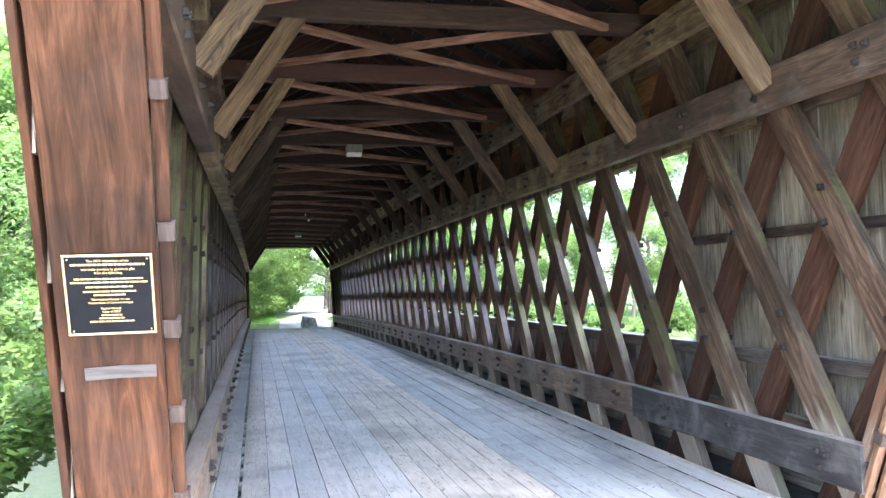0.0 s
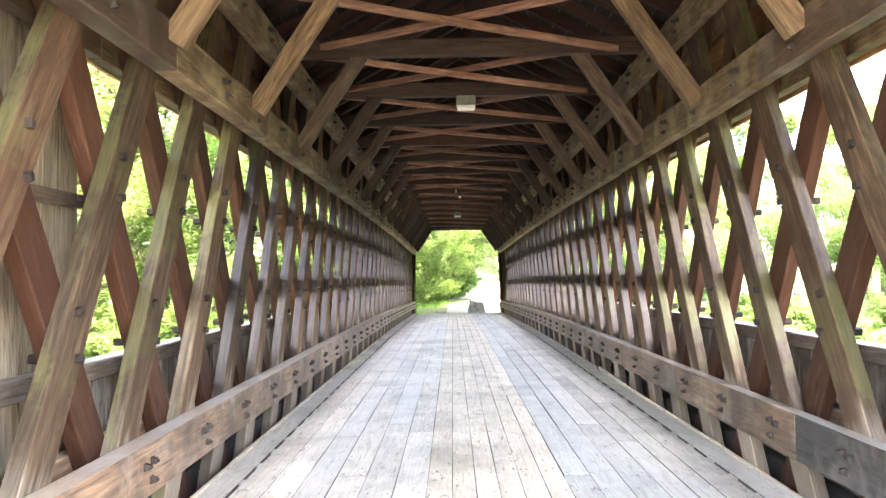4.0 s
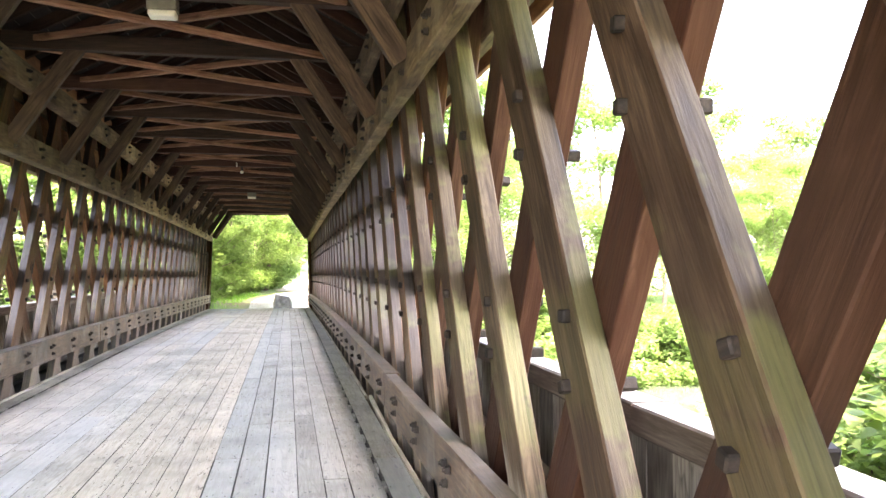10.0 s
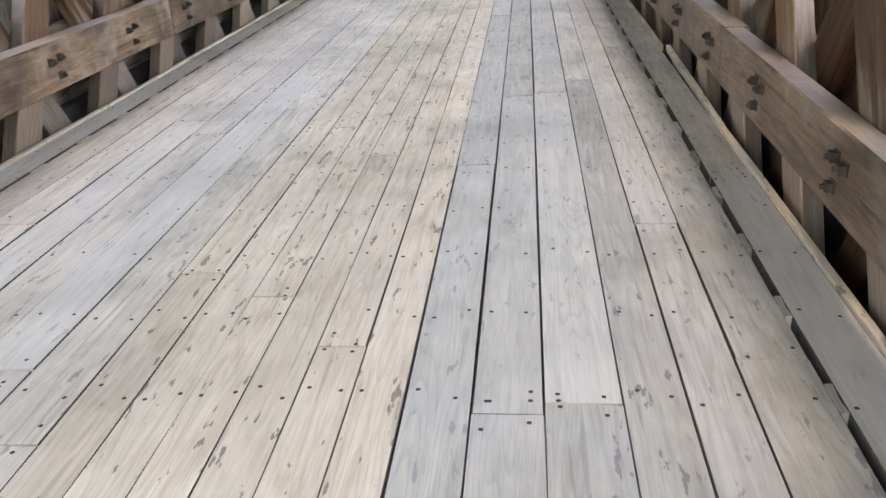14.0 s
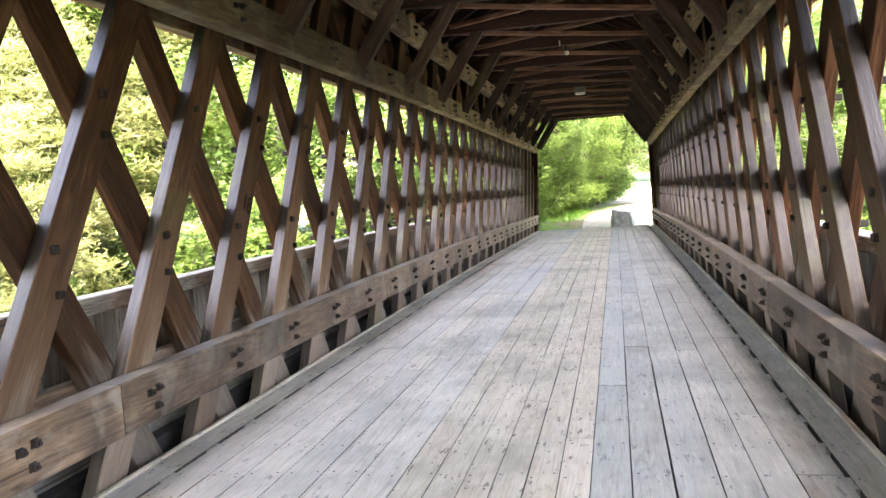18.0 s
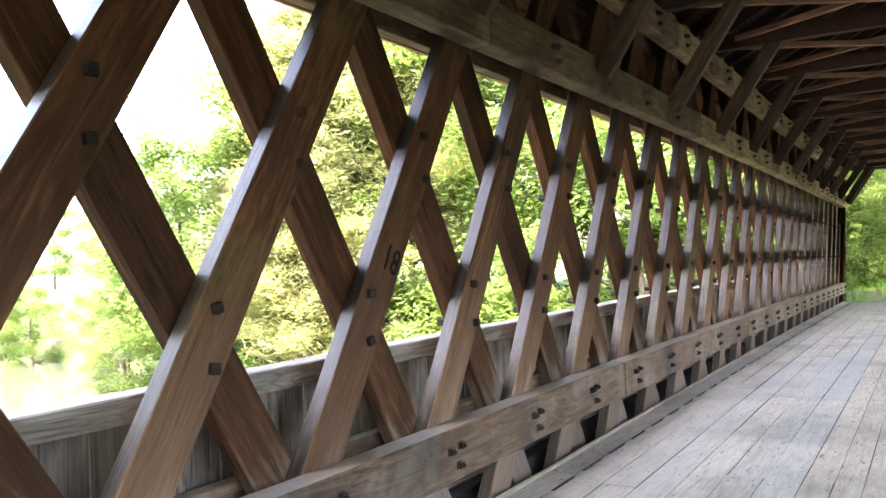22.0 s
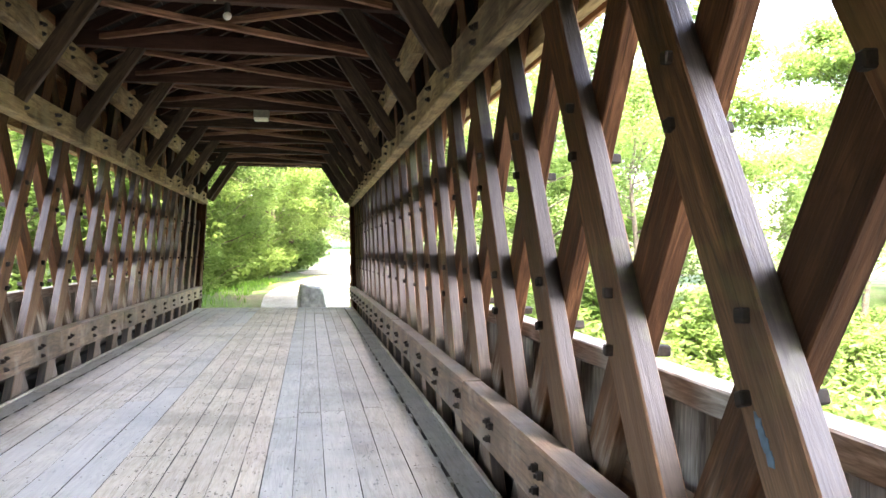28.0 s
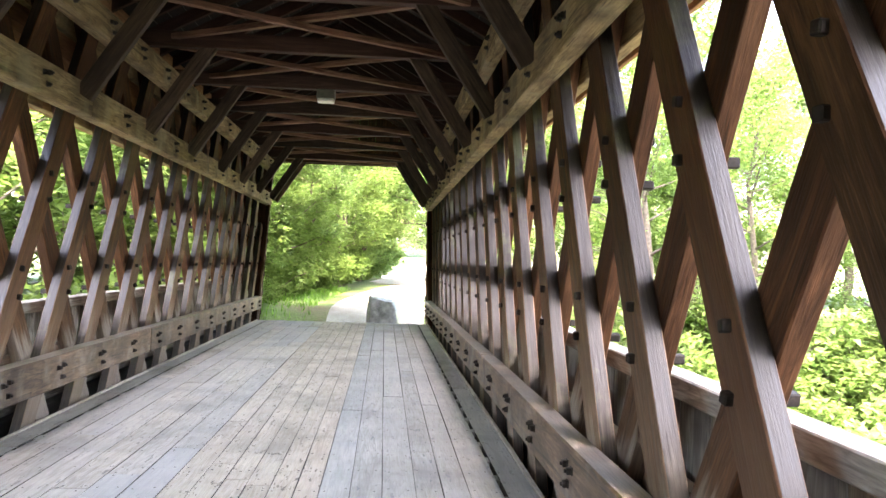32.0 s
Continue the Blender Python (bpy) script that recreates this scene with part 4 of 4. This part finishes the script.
# gable boards over both portals
for yy, nm in ((y_start(4.1) - 0.32, "gable_near"), (y_end(4.1) + 0.32, "gable_far")):
    g = tagged(empty(nm), "red-brown vertical boards closing the gable above the portal", "gable", kind="structure")
    x = -2.9
    while x < 2.9:
        zt = Z_TIE + 0.02 + RISE * (1 - abs(x + 0.11) / EAVE)
        beam("board", (x + 0.11, yy, 4.17), (x + 0.11, yy, zt), 0.218, 0.025, M_POST, g)
        x += 0.22

# ---- lamps under the ties ----
def box_lamp(y):
    lamp = tagged(empty("ceiling_lamp", (0.0, y, Z_TIE - 0.10 + camber(y))), "small grey box lamp with pale lens fixed under a tie beam", "lamp", "box lamps")
    bm = bmesh.new()
    box(bm, 0, 0, -0.07, 0.28, 0.2, 0.14, 0.012)
    part("housing", bm, M_METAL, lamp)
    bm = bmesh.new()
    box(bm, 0, 0, -0.165, 0.26, 0.18, 0.06, 0.015)
    part("lens", bm, M_LENS, lamp, "pale translucent lens")


for _k in (3, 12):
    box_lamp(KNEE_Y0 + KNEE_DY * _k)


def bulb_lamp(y):
    lamp = tagged(empty("bulb_lamp", (0.03, y, Z_TIE - 0.10 + camber(y))), "bare bulb in a dark socket hanging under a tie beam", "lamp", "bulb lamps")
    bm = bmesh.new()
    bmesh.ops.create_cone(bm, cap_ends=True, segments=10, radius1=0.035, radius2=0.03, depth=0.1, matrix=Matrix.Translation((0, 0, -0.05)))
    part("socket", bm, M_DARK, lamp)
    bm = bmesh.new()
    bmesh.ops.create_uvsphere(bm, u_segments=12, v_segments=8, radius=0.045, matrix=Matrix.Translation((0, 0, -0.135)))
    part("bulb", bm, M_LENS, lamp, "unlit pale glass bulb", True)
    bm = bmesh.new()
    box(bm, -0.12, -0.1, 0.04, 0.02, 0.05, 0.1, 0.004)
    part("insulator", bm, M_LENS, lamp)


for _k in (9,):
    bulb_lamp(KNEE_Y0 + KNEE_DY * _k)

# ---- boulder at the far portal ----
def boulder():
    """A block split along flat faces: a ball cut by planes, then roughened."""
    rnd = random.Random(4)
    cuts = [(Vector(n).normalized(), d) for n, d in (((-1, -0.15, 0.1), 0.45), ((1, -0.1, 0.22), 0.46), ((0, -1, 0.12), 0.40), ((0.1, 1, 0.1), 0.42),
            ((0.17, -0.1, 1), 0.37), ((-0.5, -0.6, 0.7), 0.52), ((0.7, -0.7, 0.5), 0.54), ((0, 0, -1), 0.45), ((0.8, 0.5, 0.8), 0.56))]
    bm = bmesh.new()
    bmesh.ops.create_icosphere(bm, subdivisions=5, radius=0.60)
    for v in bm.verts:
        u = v.co.normalized()
        r = min([0.60] + [0.82 * d / u.dot(n) for n, d in cuts if u.dot(n) > 0.05])
        r += 0.012 * noise.noise(u * 4.0) + 0.008 * noise.noise(u * 14.0)
        v.co = u * r
    ob = part("boulder", bm, M_ROCK)
    ob.location = (0.98, 43.3, 0.0)
    tagged(ob, "grey angular granite boulder set at the bridge end", "boulder")


boulder()


# ---- trees ----
def tube(verts, faces, pts, radii, sides=6):
    base = len(verts)
    for i, (p, r) in enumerate(zip(pts, radii)):
        d = (pts[min(i + 1, len(pts) - 1)] - pts[max(i - 1, 0)]).normalized()
        u = d.orthogonal().normalized()
        w = d.cross(u)
        for j in range(sides):
            a = 2 * math.pi * j / sides
            verts.append(tuple(p + (u * math.cos(a) + w * math.sin(a)) * r))
    for i in range(len(pts) - 1):
        for j in range(sides):
            a, b = base + i * sides + j, base + i * sides + (j + 1) % sides
            faces.append((a, b, b + sides, a + sides))


def leaf_quads(verts, faces, centre, n, spread, size, rnd, flat=1.0, droop=0.0):
    """A loose clump of single leaves, each a small blade."""
    for _ in range(n):
        while True:
            o = Vector((rnd.uniform(-1, 1), rnd.uniform(-1, 1), rnd.uniform(-1, 1)))
            if o.length < 1:
                break
        o = Vector((o.x * spread, o.y * spread, o.z * spread * flat))
        d = Vector((rnd.uniform(-1, 1), rnd.uniform(-1, 1), rnd.uniform(-0.6, 0.4) - droop)).normalized()
        w = d.cross(Vector((rnd.uniform(-0.5, 0.5), rnd.uniform(-0.5, 0.5), 1))).normalized()
        s = size * rnd.uniform(0.6, 1.4)
        p = centre + o
        k = len(verts)
        verts.extend((tuple(p - w * s * 0.40), tuple(p + w * s * 0.40), tuple(p + d * s * 1.05)))
        faces.append((k, k + 1, k + 2))


def mesh_py(name, verts, faces, mat, smooth=False):
    me = bpy.data.meshes.new(name)
    me.from_pydata(verts, [], faces)
    me.materials.append(mat)
    if smooth:
        for f in me.polygons:
            f.use_smooth = True
    return me


def broadleaf(seed, height, leaves, leaf_size, mat, low=0.25, wide=0.3):
    """Trunk with limbs and twigs, and leaf clumps at the twigs with gaps between them."""
    rnd = random.Random(seed)
    tv, tf, lv, lf = [], [], [], []
    pts, radii, p = [], [], Vector((0, 0, -0.3))
    for i in range(9):
        pts.append(p.copy())
        radii.append(max(0.02, height * 0.017 * (1 - i / 8.6)))
        p = p + Vector((rnd.uniform(-0.25, 0.25), rnd.uniform(-0.25, 0.25), height / 8.2))
    tube(tv, tf, pts, radii, 8)
    tips = []
    n = 22
    for i in range(n):
        u = low + (0.98 - low) * (i + rnd.random()) / n
        k = min(7, int(u * 8))
        a = pts[k].lerp(pts[k + 1], u * 8 - k)
        ang = i * 2.4 + rnd.uniform(-0.5, 0.5)
        reach = height * wide * (1.15 - 0.8 * abs(u - 0.5) - (0.35 if u > 0.85 else 0)) * rnd.uniform(0.7, 1.2)
        d = Vector((math.cos(ang), math.sin(ang), rnd.uniform(0.15, 0.7))).normalized()
        q = [a, a + d * reach * 0.45 + Vector((0, 0, reach * 0.05)), a + d * reach * 0.8 + Vector((0, 0, rnd.uniform(-0.05, 0.18) * reach)), a + d * reach]
        r0 = height * 0.006 * (1.2 - u)
        tube(tv, tf, q, [r0, r0 * 0.7, r0 * 0.45, 0.008], 5)
        for b in range(6):
            f = rnd.uniform(0.35, 1.0)
            base = q[0].lerp(q[3], f)
            d2 = (d + Vector((rnd.uniform(-1, 1), rnd.uniform(-1, 1), rnd.uniform(-0.4, 0.7)))).normalized()
            tip = base + d2 * reach * rnd.uniform(0.2, 0.42)
            tube(tv, tf, [base, (base + tip) / 2 + Vector((0, 0, 0.04)), tip], [r0 * 0.35, r0 * 0.22, 0.005], 4)
            tips.append((tip, reach))
            tips.append(((base + tip) / 2, reach * 0.8))
    per = max(1, leaves // len(tips))
    for tip, reach in tips:
        leaf_quads(lv, lf, tip, int(per * rnd.uniform(0.4, 1.6)), height * 0.085 * rnd.uniform(0.7, 1.3), leaf_size, rnd, 0.75)
    return mesh_py("trunk", tv, tf, M_BARK, True), mesh_py("crown", lv, lf, mat)


def pine(seed, height, leaves):
    """White pine: whorls of level branches with tufts in flat layers, sparse low down."""
    rnd = random.Random(seed)
    tv, tf, lv, lf = [], [], [], []
    pts = [Vector((0.1 * math.sin(i), 0.1 * math.cos(i * 1.3), -0.3 + height * i / 9)) for i in range(10)]
    tube(tv, tf, pts, [height * 0.016 * (1 - i / 9.6) + 0.01 for i in range(10)], 8)
    tips = []
    whorls = 17
    for k in range(whorls):
        u = 0.16 + 0.82 * k / whorls
        z = height * u
        reach = height * 0.27 * (1.08 - u) ** 0.75 * (0.65 if k < 3 else 1.0)
        for j in range(6):
            ang = j * 1.05 + k * 0.7 + rnd.uniform(-0.3, 0.3)
            r = reach * rnd.uniform(0.55, 1.15)
            d = Vector((math.cos(ang), math.sin(ang), rnd.uniform(-0.05, 0.18)))
            a = Vector((0, 0, z + rnd.uniform(-0.2, 0.2)))
            b = a + d * r + Vector((0, 0, r * 0.08))
            tube(tv, tf, [a, a + d * r * 0.5 - Vector((0, 0, r * 0.03)), b], [0.05, 0.03, 0.008], 4)
            for f in (0.4, 0.55, 0.7, 0.85, 1.0):
                sd = Vector((-d.y, d.x, 0)) * r * rnd.uniform(-0.22, 0.22)
                tips.append((a.lerp(b, f) + sd, r))
    per = max(1, leaves // len(tips))
    for tip, r in tips:
        for _ in range(int(per * rnd.uniform(0.5, 1.5))):
            o = Vector((rnd.gauss(0, 0.38), rnd.gauss(0, 0.38), rnd.gauss(0, 0.2))) * (height / 16)
            d = Vector((rnd.uniform(-1, 1), rnd.uniform(-1, 1), rnd.uniform(-0.1, 0.7))).normalized()
            w = d.cross(Vector((rnd.uniform(-1, 1), rnd.uniform(-1, 1), rnd.uniform(-1, 1)))).normalized()
            s = rnd.uniform(0.2, 0.36)
            p = tip + o
            k0 = len(lv)
            lv.extend((tuple(p - w * 0.012), tuple(p + w * 0.012), tuple(p + d * s + w * 0.026), tuple(p + d * s - w * 0.026)))
            lf.append((k0, k0 + 1, k0 + 2, k0 + 3))
    return mesh_py("trunk", tv, tf, M_BARK, True), mesh_py("crown", lv, lf, M_NEEDLE)


def shrub(seed, size, leaves, leaf_size, mat):
    rnd = random.Random(seed)
    tv, tf, lv, lf = [], [], [], []
    n = 26
    for i in range(n):
        ang = rnd.uniform(0, 6.28)
        lean = rnd.uniform(0.15, 1.0)
        tip = Vector((math.cos(ang) * lean * size, math.sin(ang) * lean * size, size * rnd.uniform(0.5, 1.25) * (1.15 - 0.5 * lean)))
        root = Vector((math.cos(ang) * 0.15 * size, math.sin(ang) * 0.15 * size, -0.1))
        tube(tv, tf, [root, root.lerp(tip, 0.55) + Vector((0, 0, 0.1 * size)), tip], [0.02 * size, 0.012 * size, 0.004], 4)
        for f in (0.35, 0.6, 0.8, 1.0):
            leaf_quads(lv, lf, root.lerp(tip, f), int(leaves / n / 4 * rnd.uniform(0.5, 1.6)), size * 0.2, leaf_size, rnd, 0.7)
    return mesh_py("branchwork", tv, tf, M_BARK), mesh_py("foliage", lv, lf, mat)


def plant(kind, meshes, label, category, group):
    ob = tagged(empty(kind), label, category, group)
    for nm, me in zip(("trunk", "crown") if kind.endswith("tree") else ("branchwork", "foliage"), meshes):
        o = new(nm, me)
        o.parent = ob
    return ob


KINDS = {
    "maple_a": plant("maple_tree", broadleaf(1, 13.0, 30000, 0.18, M_LEAF, 0.12, 0.30), "leafy bright green maple tree on the river bank", "tree", "bank trees"),
    "maple_b": plant("maple_tree", broadleaf(2, 10.0, 24000, 0.155, M_LEAF, 0.10, 0.34), "broad low-branched green maple tree on the river bank", "tree", "bank trees"),
    "low_maple": plant("maple_tree", broadleaf(8, 10.5, 32000, 0.15, M_LEAF, 0.02, 0.36), "dense green maple tree with branches down to the ground", "tree", "bank trees"),
    "birch": plant("birch_tree", broadleaf(3, 11.0, 18000, 0.125, M_LEAF2, 0.2, 0.24), "slender light green birch tree with airy crown", "tree", "bank trees"),
    "thin": plant("young_tree", broadleaf(4, 12.0, 6000, 0.13, M_LEAF2, 0.25, 0.22), "thin young tree with sparse pale leaves", "tree", "bank trees"),
    "pine": plant("pine_tree", pine(5, 17.0, 50000), "tall white pine tree with level yellow-green branches", "tree", "pines"),
    "shrub": plant("shrub", shrub(6, 1.5, 9000, 0.095, M_LEAF2), "dense light green shrub on the bank", "shrub", "bank shrubs"),
    "bush": plant("shrub", shrub(7, 1.1, 6500, 0.075, M_LEAF), "low mid-green leafy bush on the bank", "shrub", "bank shrubs"),
}
USED = set()


def put(kind, x, y, turn=0.0, scale=1.0, sink=0.05, z=None):
    src = KINDS[kind]
    h = ground_height(x, y) - sink if z is None else z
    m = pose(x, y, h, 0, 0, turn)
    if kind not in USED:
        USED.add(kind)
        src.matrix_basis = m @ Matrix.Diagonal((scale, scale, scale, 1))
        return src
    ob = copy_thing(src, m)
    ob.matrix_basis = m @ Matrix.Diagonal((scale, scale, scale, 1))
    return ob


rnd = random.Random(77)
# far bank, left of the portal: dense wall of maples close to the path
for x, y, s, kd in ((-3.6, 46.0, 0.55, "low_maple"), (-6.5, 45.0, 0.7, "low_maple"), (-2.6, 49.5, 0.62, "low_maple"), (-5.5, 50.0, 0.9, "low_maple"), (-1.9, 54.0, 0.7, "low_maple"), (-1.3, 59.0, 0.8, "low_maple"),
                    (-9.5, 47.5, 0.9, "maple_a"), (-6.0, 56.0, 1.05, "low_maple"), (-0.4, 65.0, 0.9, "low_maple"), (-1.5, 74.0, 1.0, "low_maple"), (-1.0, 84.0, 1.1, "low_maple"), (0.0, 98.0, 1.3, "low_maple"), (-4.0, 67.0, 1.2, "maple_a"), (2.5, 116.0, 1.3, "low_maple"), (9.5, 114.0, 1.4, "low_maple"), (17.0, 118.0, 1.4, "low_maple"), (25.0, 112.0, 1.4, "low_maple"),
                    (3.5, 47.6, 0.62, "birch"), (5.2, 49.6, 0.7, "birch"), (6.6, 52.5, 0.85, "birch"), (5.2, 57.0, 0.8, "birch"), (8.2, 58.0, 1.0, "birch"), (10.0, 46.0, 0.55, "maple_b"), (13.0, 62.0, 0.9, "birch"), (3.6, 60.5, 0.95, "birch"), (5.0, 68.0, 1.1, "birch"), (4.4, 76.0, 1.2, "birch"), (-9.0, 60.0, 1.3, "maple_a"), (-14.0, 54.0, 1.25, "maple_a")):
    put(kd, x, y, rnd.uniform(0, 360), s * rnd.uniform(0.93, 1.07))
# far bank, upstream (left) and downstream (right)
for i in range(12):
    x = -9.0 - i * 4.6 + rnd.uniform(-1.2, 1.2)
    y = 39.5 + rnd.uniform(-1.0, 5.0) + 0.10 * i
    k = 1.25 if i < 5 else 0.5
    put(rnd.choice(("maple_a", "low_maple", "birch", "low_maple")), x, y, rnd.uniform(0, 360), k * rnd.uniform(0.75, 1.0))
    put(rnd.choice(("maple_a", "low_maple")), x + 2.0, y + 9.0, rnd.uniform(0, 360), k * rnd.uniform(1.0, 1.2))
for x, y, s in ((-20.5, 38.0, 0.98), (-23.4, 39.6, 0.95), (-18.0, 43.0, 1.1)):
    put("pine", x, y, rnd.uniform(0, 360), s)
put("thin", -29.5, 36.6, 40.0, 0.8)
put("low_maple", -26.5, 37.4, 70.0, 1.1)
put("low_maple", -23.0, 41.5, 170.0, 1.35)
put("birch", -31.5, 38.0, 200.0, 0.7)
for i in range(13):
    put("shrub" if i % 2 else "bush", -7.0 - 1.45 * i + rnd.uniform(-0.6, 0.6), 40.8 + rnd.uniform(-0.5, 0.9), rnd.uniform(0, 360), rnd.uniform(1.7, 2.4))
    put("bush" if i % 2 else "shrub", 6.0 + 1.9 * i + rnd.uniform(-0.6, 0.6), 40.9 + rnd.uniform(-0.5, 0.9), rnd.uniform(0, 360), rnd.uniform(1.4, 2.1))
for i in range(14):
    x = 8.0 + i * 3.6 + rnd.uniform(-1.0, 1.0)
    k = 0.82 if i < 2 else 0.74
    put(rnd.choice(("low_maple", "birch", "low_maple")), x, 41.5 + rnd.uniform(-1, 3), rnd.uniform(0, 360), k * rnd.uniform(0.85, 1.1))
    put(rnd.choice(("maple_a", "low_maple")), x + 1.5, 52.0 + rnd.uniform(-1, 4), rnd.uniform(0, 360), k * rnd.uniform(1.1, 1.4))
# far shores up and down the river
for i in range(9):
    put(rnd.choice(("maple_a", "low_maple")), -66.0 + rnd.uniform(-4, 4), 8.0 + i * 4.4, rnd.uniform(0, 360), rnd.uniform(1.25, 1.5), z=-3.6)
    put(rnd.choice(("maple_a", "low_maple", "birch")), 62.0 + rnd.uniform(-4, 4), 2.0 + i * 5.2, rnd.uniform(0, 360), rnd.uniform(0.6, 0.8), z=-3.6)
# near bank
for x, y, s, kd in ((-7.0, 6.5, 0.6, "maple_b"), (-9.5, 10.0, 0.7, "maple_b"), (-6.2, 11.5, 0.5, "birch"), (-12.0, 5.0, 0.8, "maple_a"), (-14.0, 12.0, 0.75, "maple_b"),
                    (-18.0, 8.0, 0.9, "maple_a"), (-24.0, 5.0, 1.0, "maple_a"), (-10.0, 1.0, 0.9, "maple_a"), (9.0, 4.5, 0.55, "birch"), (13.0, 3.0, 0.6, "maple_b"), (20.0, 4.0, 0.75, "maple_b"), (28.0, 5.0, 0.8, "maple_a")):
    put(kd, x, y, rnd.uniform(0, 360), s)
# shrubs along both banks and beside the far portal
for x, y, s, kd in ((-2.9, 43.4, 0.55, "bush"), (-3.6, 45.2, 0.8, "shrub"), (-2.7, 46.6, 0.6, "bush"), (-2.4, 49.5, 0.7, "shrub"), (-4.6, 43.0, 0.9, "shrub"), (2.75, 43.2, 0.45, "bush"), (1.98, 42.75, 0.42, "bush"),
                    (3.9, 44.6, 0.6, "shrub"), (5.4, 43.0, 1.1, "shrub"), (7.4, 41.0, 1.5, "shrub"), (9.6, 39.6, 1.6, "shrub"), (12.5, 39.2, 1.5, "bush"), (6.2, 38.6, 1.0, "bush"), (16.0, 39.5, 1.6, "shrub"),
                    (11.5, 37.6, 1.9, "shrub"), (13.6, 38.6, 2.1, "shrub"), (16.2, 38.0, 1.9, "bush"), (18.8, 39.0, 2.1, "shrub"), (22.0, 38.5, 2.0, "bush"), (8.6, 38.8, 1.7, "bush"), (6.6, 37.4, 1.3, "shrub"),
                    (-3.4, 47.4, 1.7, "shrub"), (-2.9, 50.6, 1.7, "bush"), (-2.7, 53.6, 1.8, "shrub"), (-2.3, 57.2, 1.9, "bush"), (-1.9, 61.5, 2.0, "shrub"), (-4.4, 44.6, 1.5, "bush"), (-5.6, 48.5, 2.2, "shrub"), (-1.2, 68.0, 2.4, "shrub"), (-1.0, 77.0, 2.6, "bush"),
                    (-5.0, 39.5, 1.1, "shrub"), (-7.5, 37.6, 1.4, "shrub"), (-10.5, 36.6, 1.4, "bush"), (-14.0, 36.2, 1.5, "shrub"), (-18.5, 36.0, 1.4, "bush"), (-22.5, 35.6, 1.5, "shrub"), (-28.0, 35.4, 1.5, "bush"),
                    (-4.3, 7.6, 0.9, "shrub"), (-5.4, 9.6, 1.2, "bush"), (-4.8, 5.4, 0.7, "bush"), (-6.6, 4.4, 0.9, "shrub"), (5.2, 8.6, 1.1, "shrub"), (7.0, 10.6, 1.2, "bush"), (4.6, 6.6, 0.8, "bush"), (9.5, 9.0, 1.3, "shrub"), (11.5, 12.0, 1.9, "shrub"), (8.6, 12.6, 1.6, "bush"), (14.5, 10.0, 2.0, "shrub"), (6.6, 10.8, 1.2, "shrub"), (7.6, 14.2, 1.7, "bush"), (10.4, 15.0, 1.9, "shrub"), (13.2, 14.4, 2.0, "bush"), (17.5, 13.0, 2.2, "shrub"), (12.0, 17.0, 1.9, "shrub"), (6.4, 13.0, 1.3, "bush")):
    put(kd, x, y, rnd.uniform(0, 360), s)

# grass beside the far path and on the near bank
rnd = random.Random(9)
verts, faces = [], []
for _ in range(9000):
    if rnd.random() < 0.6:
        x, y = rnd.uniform(-7, 0.2), rnd.uniform(42.2, 56)
        if x > -1.2 + (y - 42) * 0.06:
            continue
    elif rnd.random() < 0.5:
        x, y = rnd.uniform(2.6, 7), rnd.uniform(42.2, 52)
    else:
        x, y = rnd.uniform(-7, -3.4), rnd.uniform(-1, 7)
    z = ground_height(x, y)
    hgt, ang = rnd.uniform(0.08, 0.3), rnd.uniform(0, 6.28)
    dx, dy = math.cos(ang), math.sin(ang)
    k = len(verts)
    verts += [(x - dy * 0.012, y + dx * 0.012, z), (x + dy * 0.012, y - dx * 0.012, z), (x + dx * hgt * 0.4, y + dy * hgt * 0.4, z + hgt)]
    faces.append((k, k + 1, k + 2))
tagged(new("grass", mesh_py("grass", verts, faces, M_GRASS)), "tufts of bright green grass along the path edges", "grass", kind="stuff")
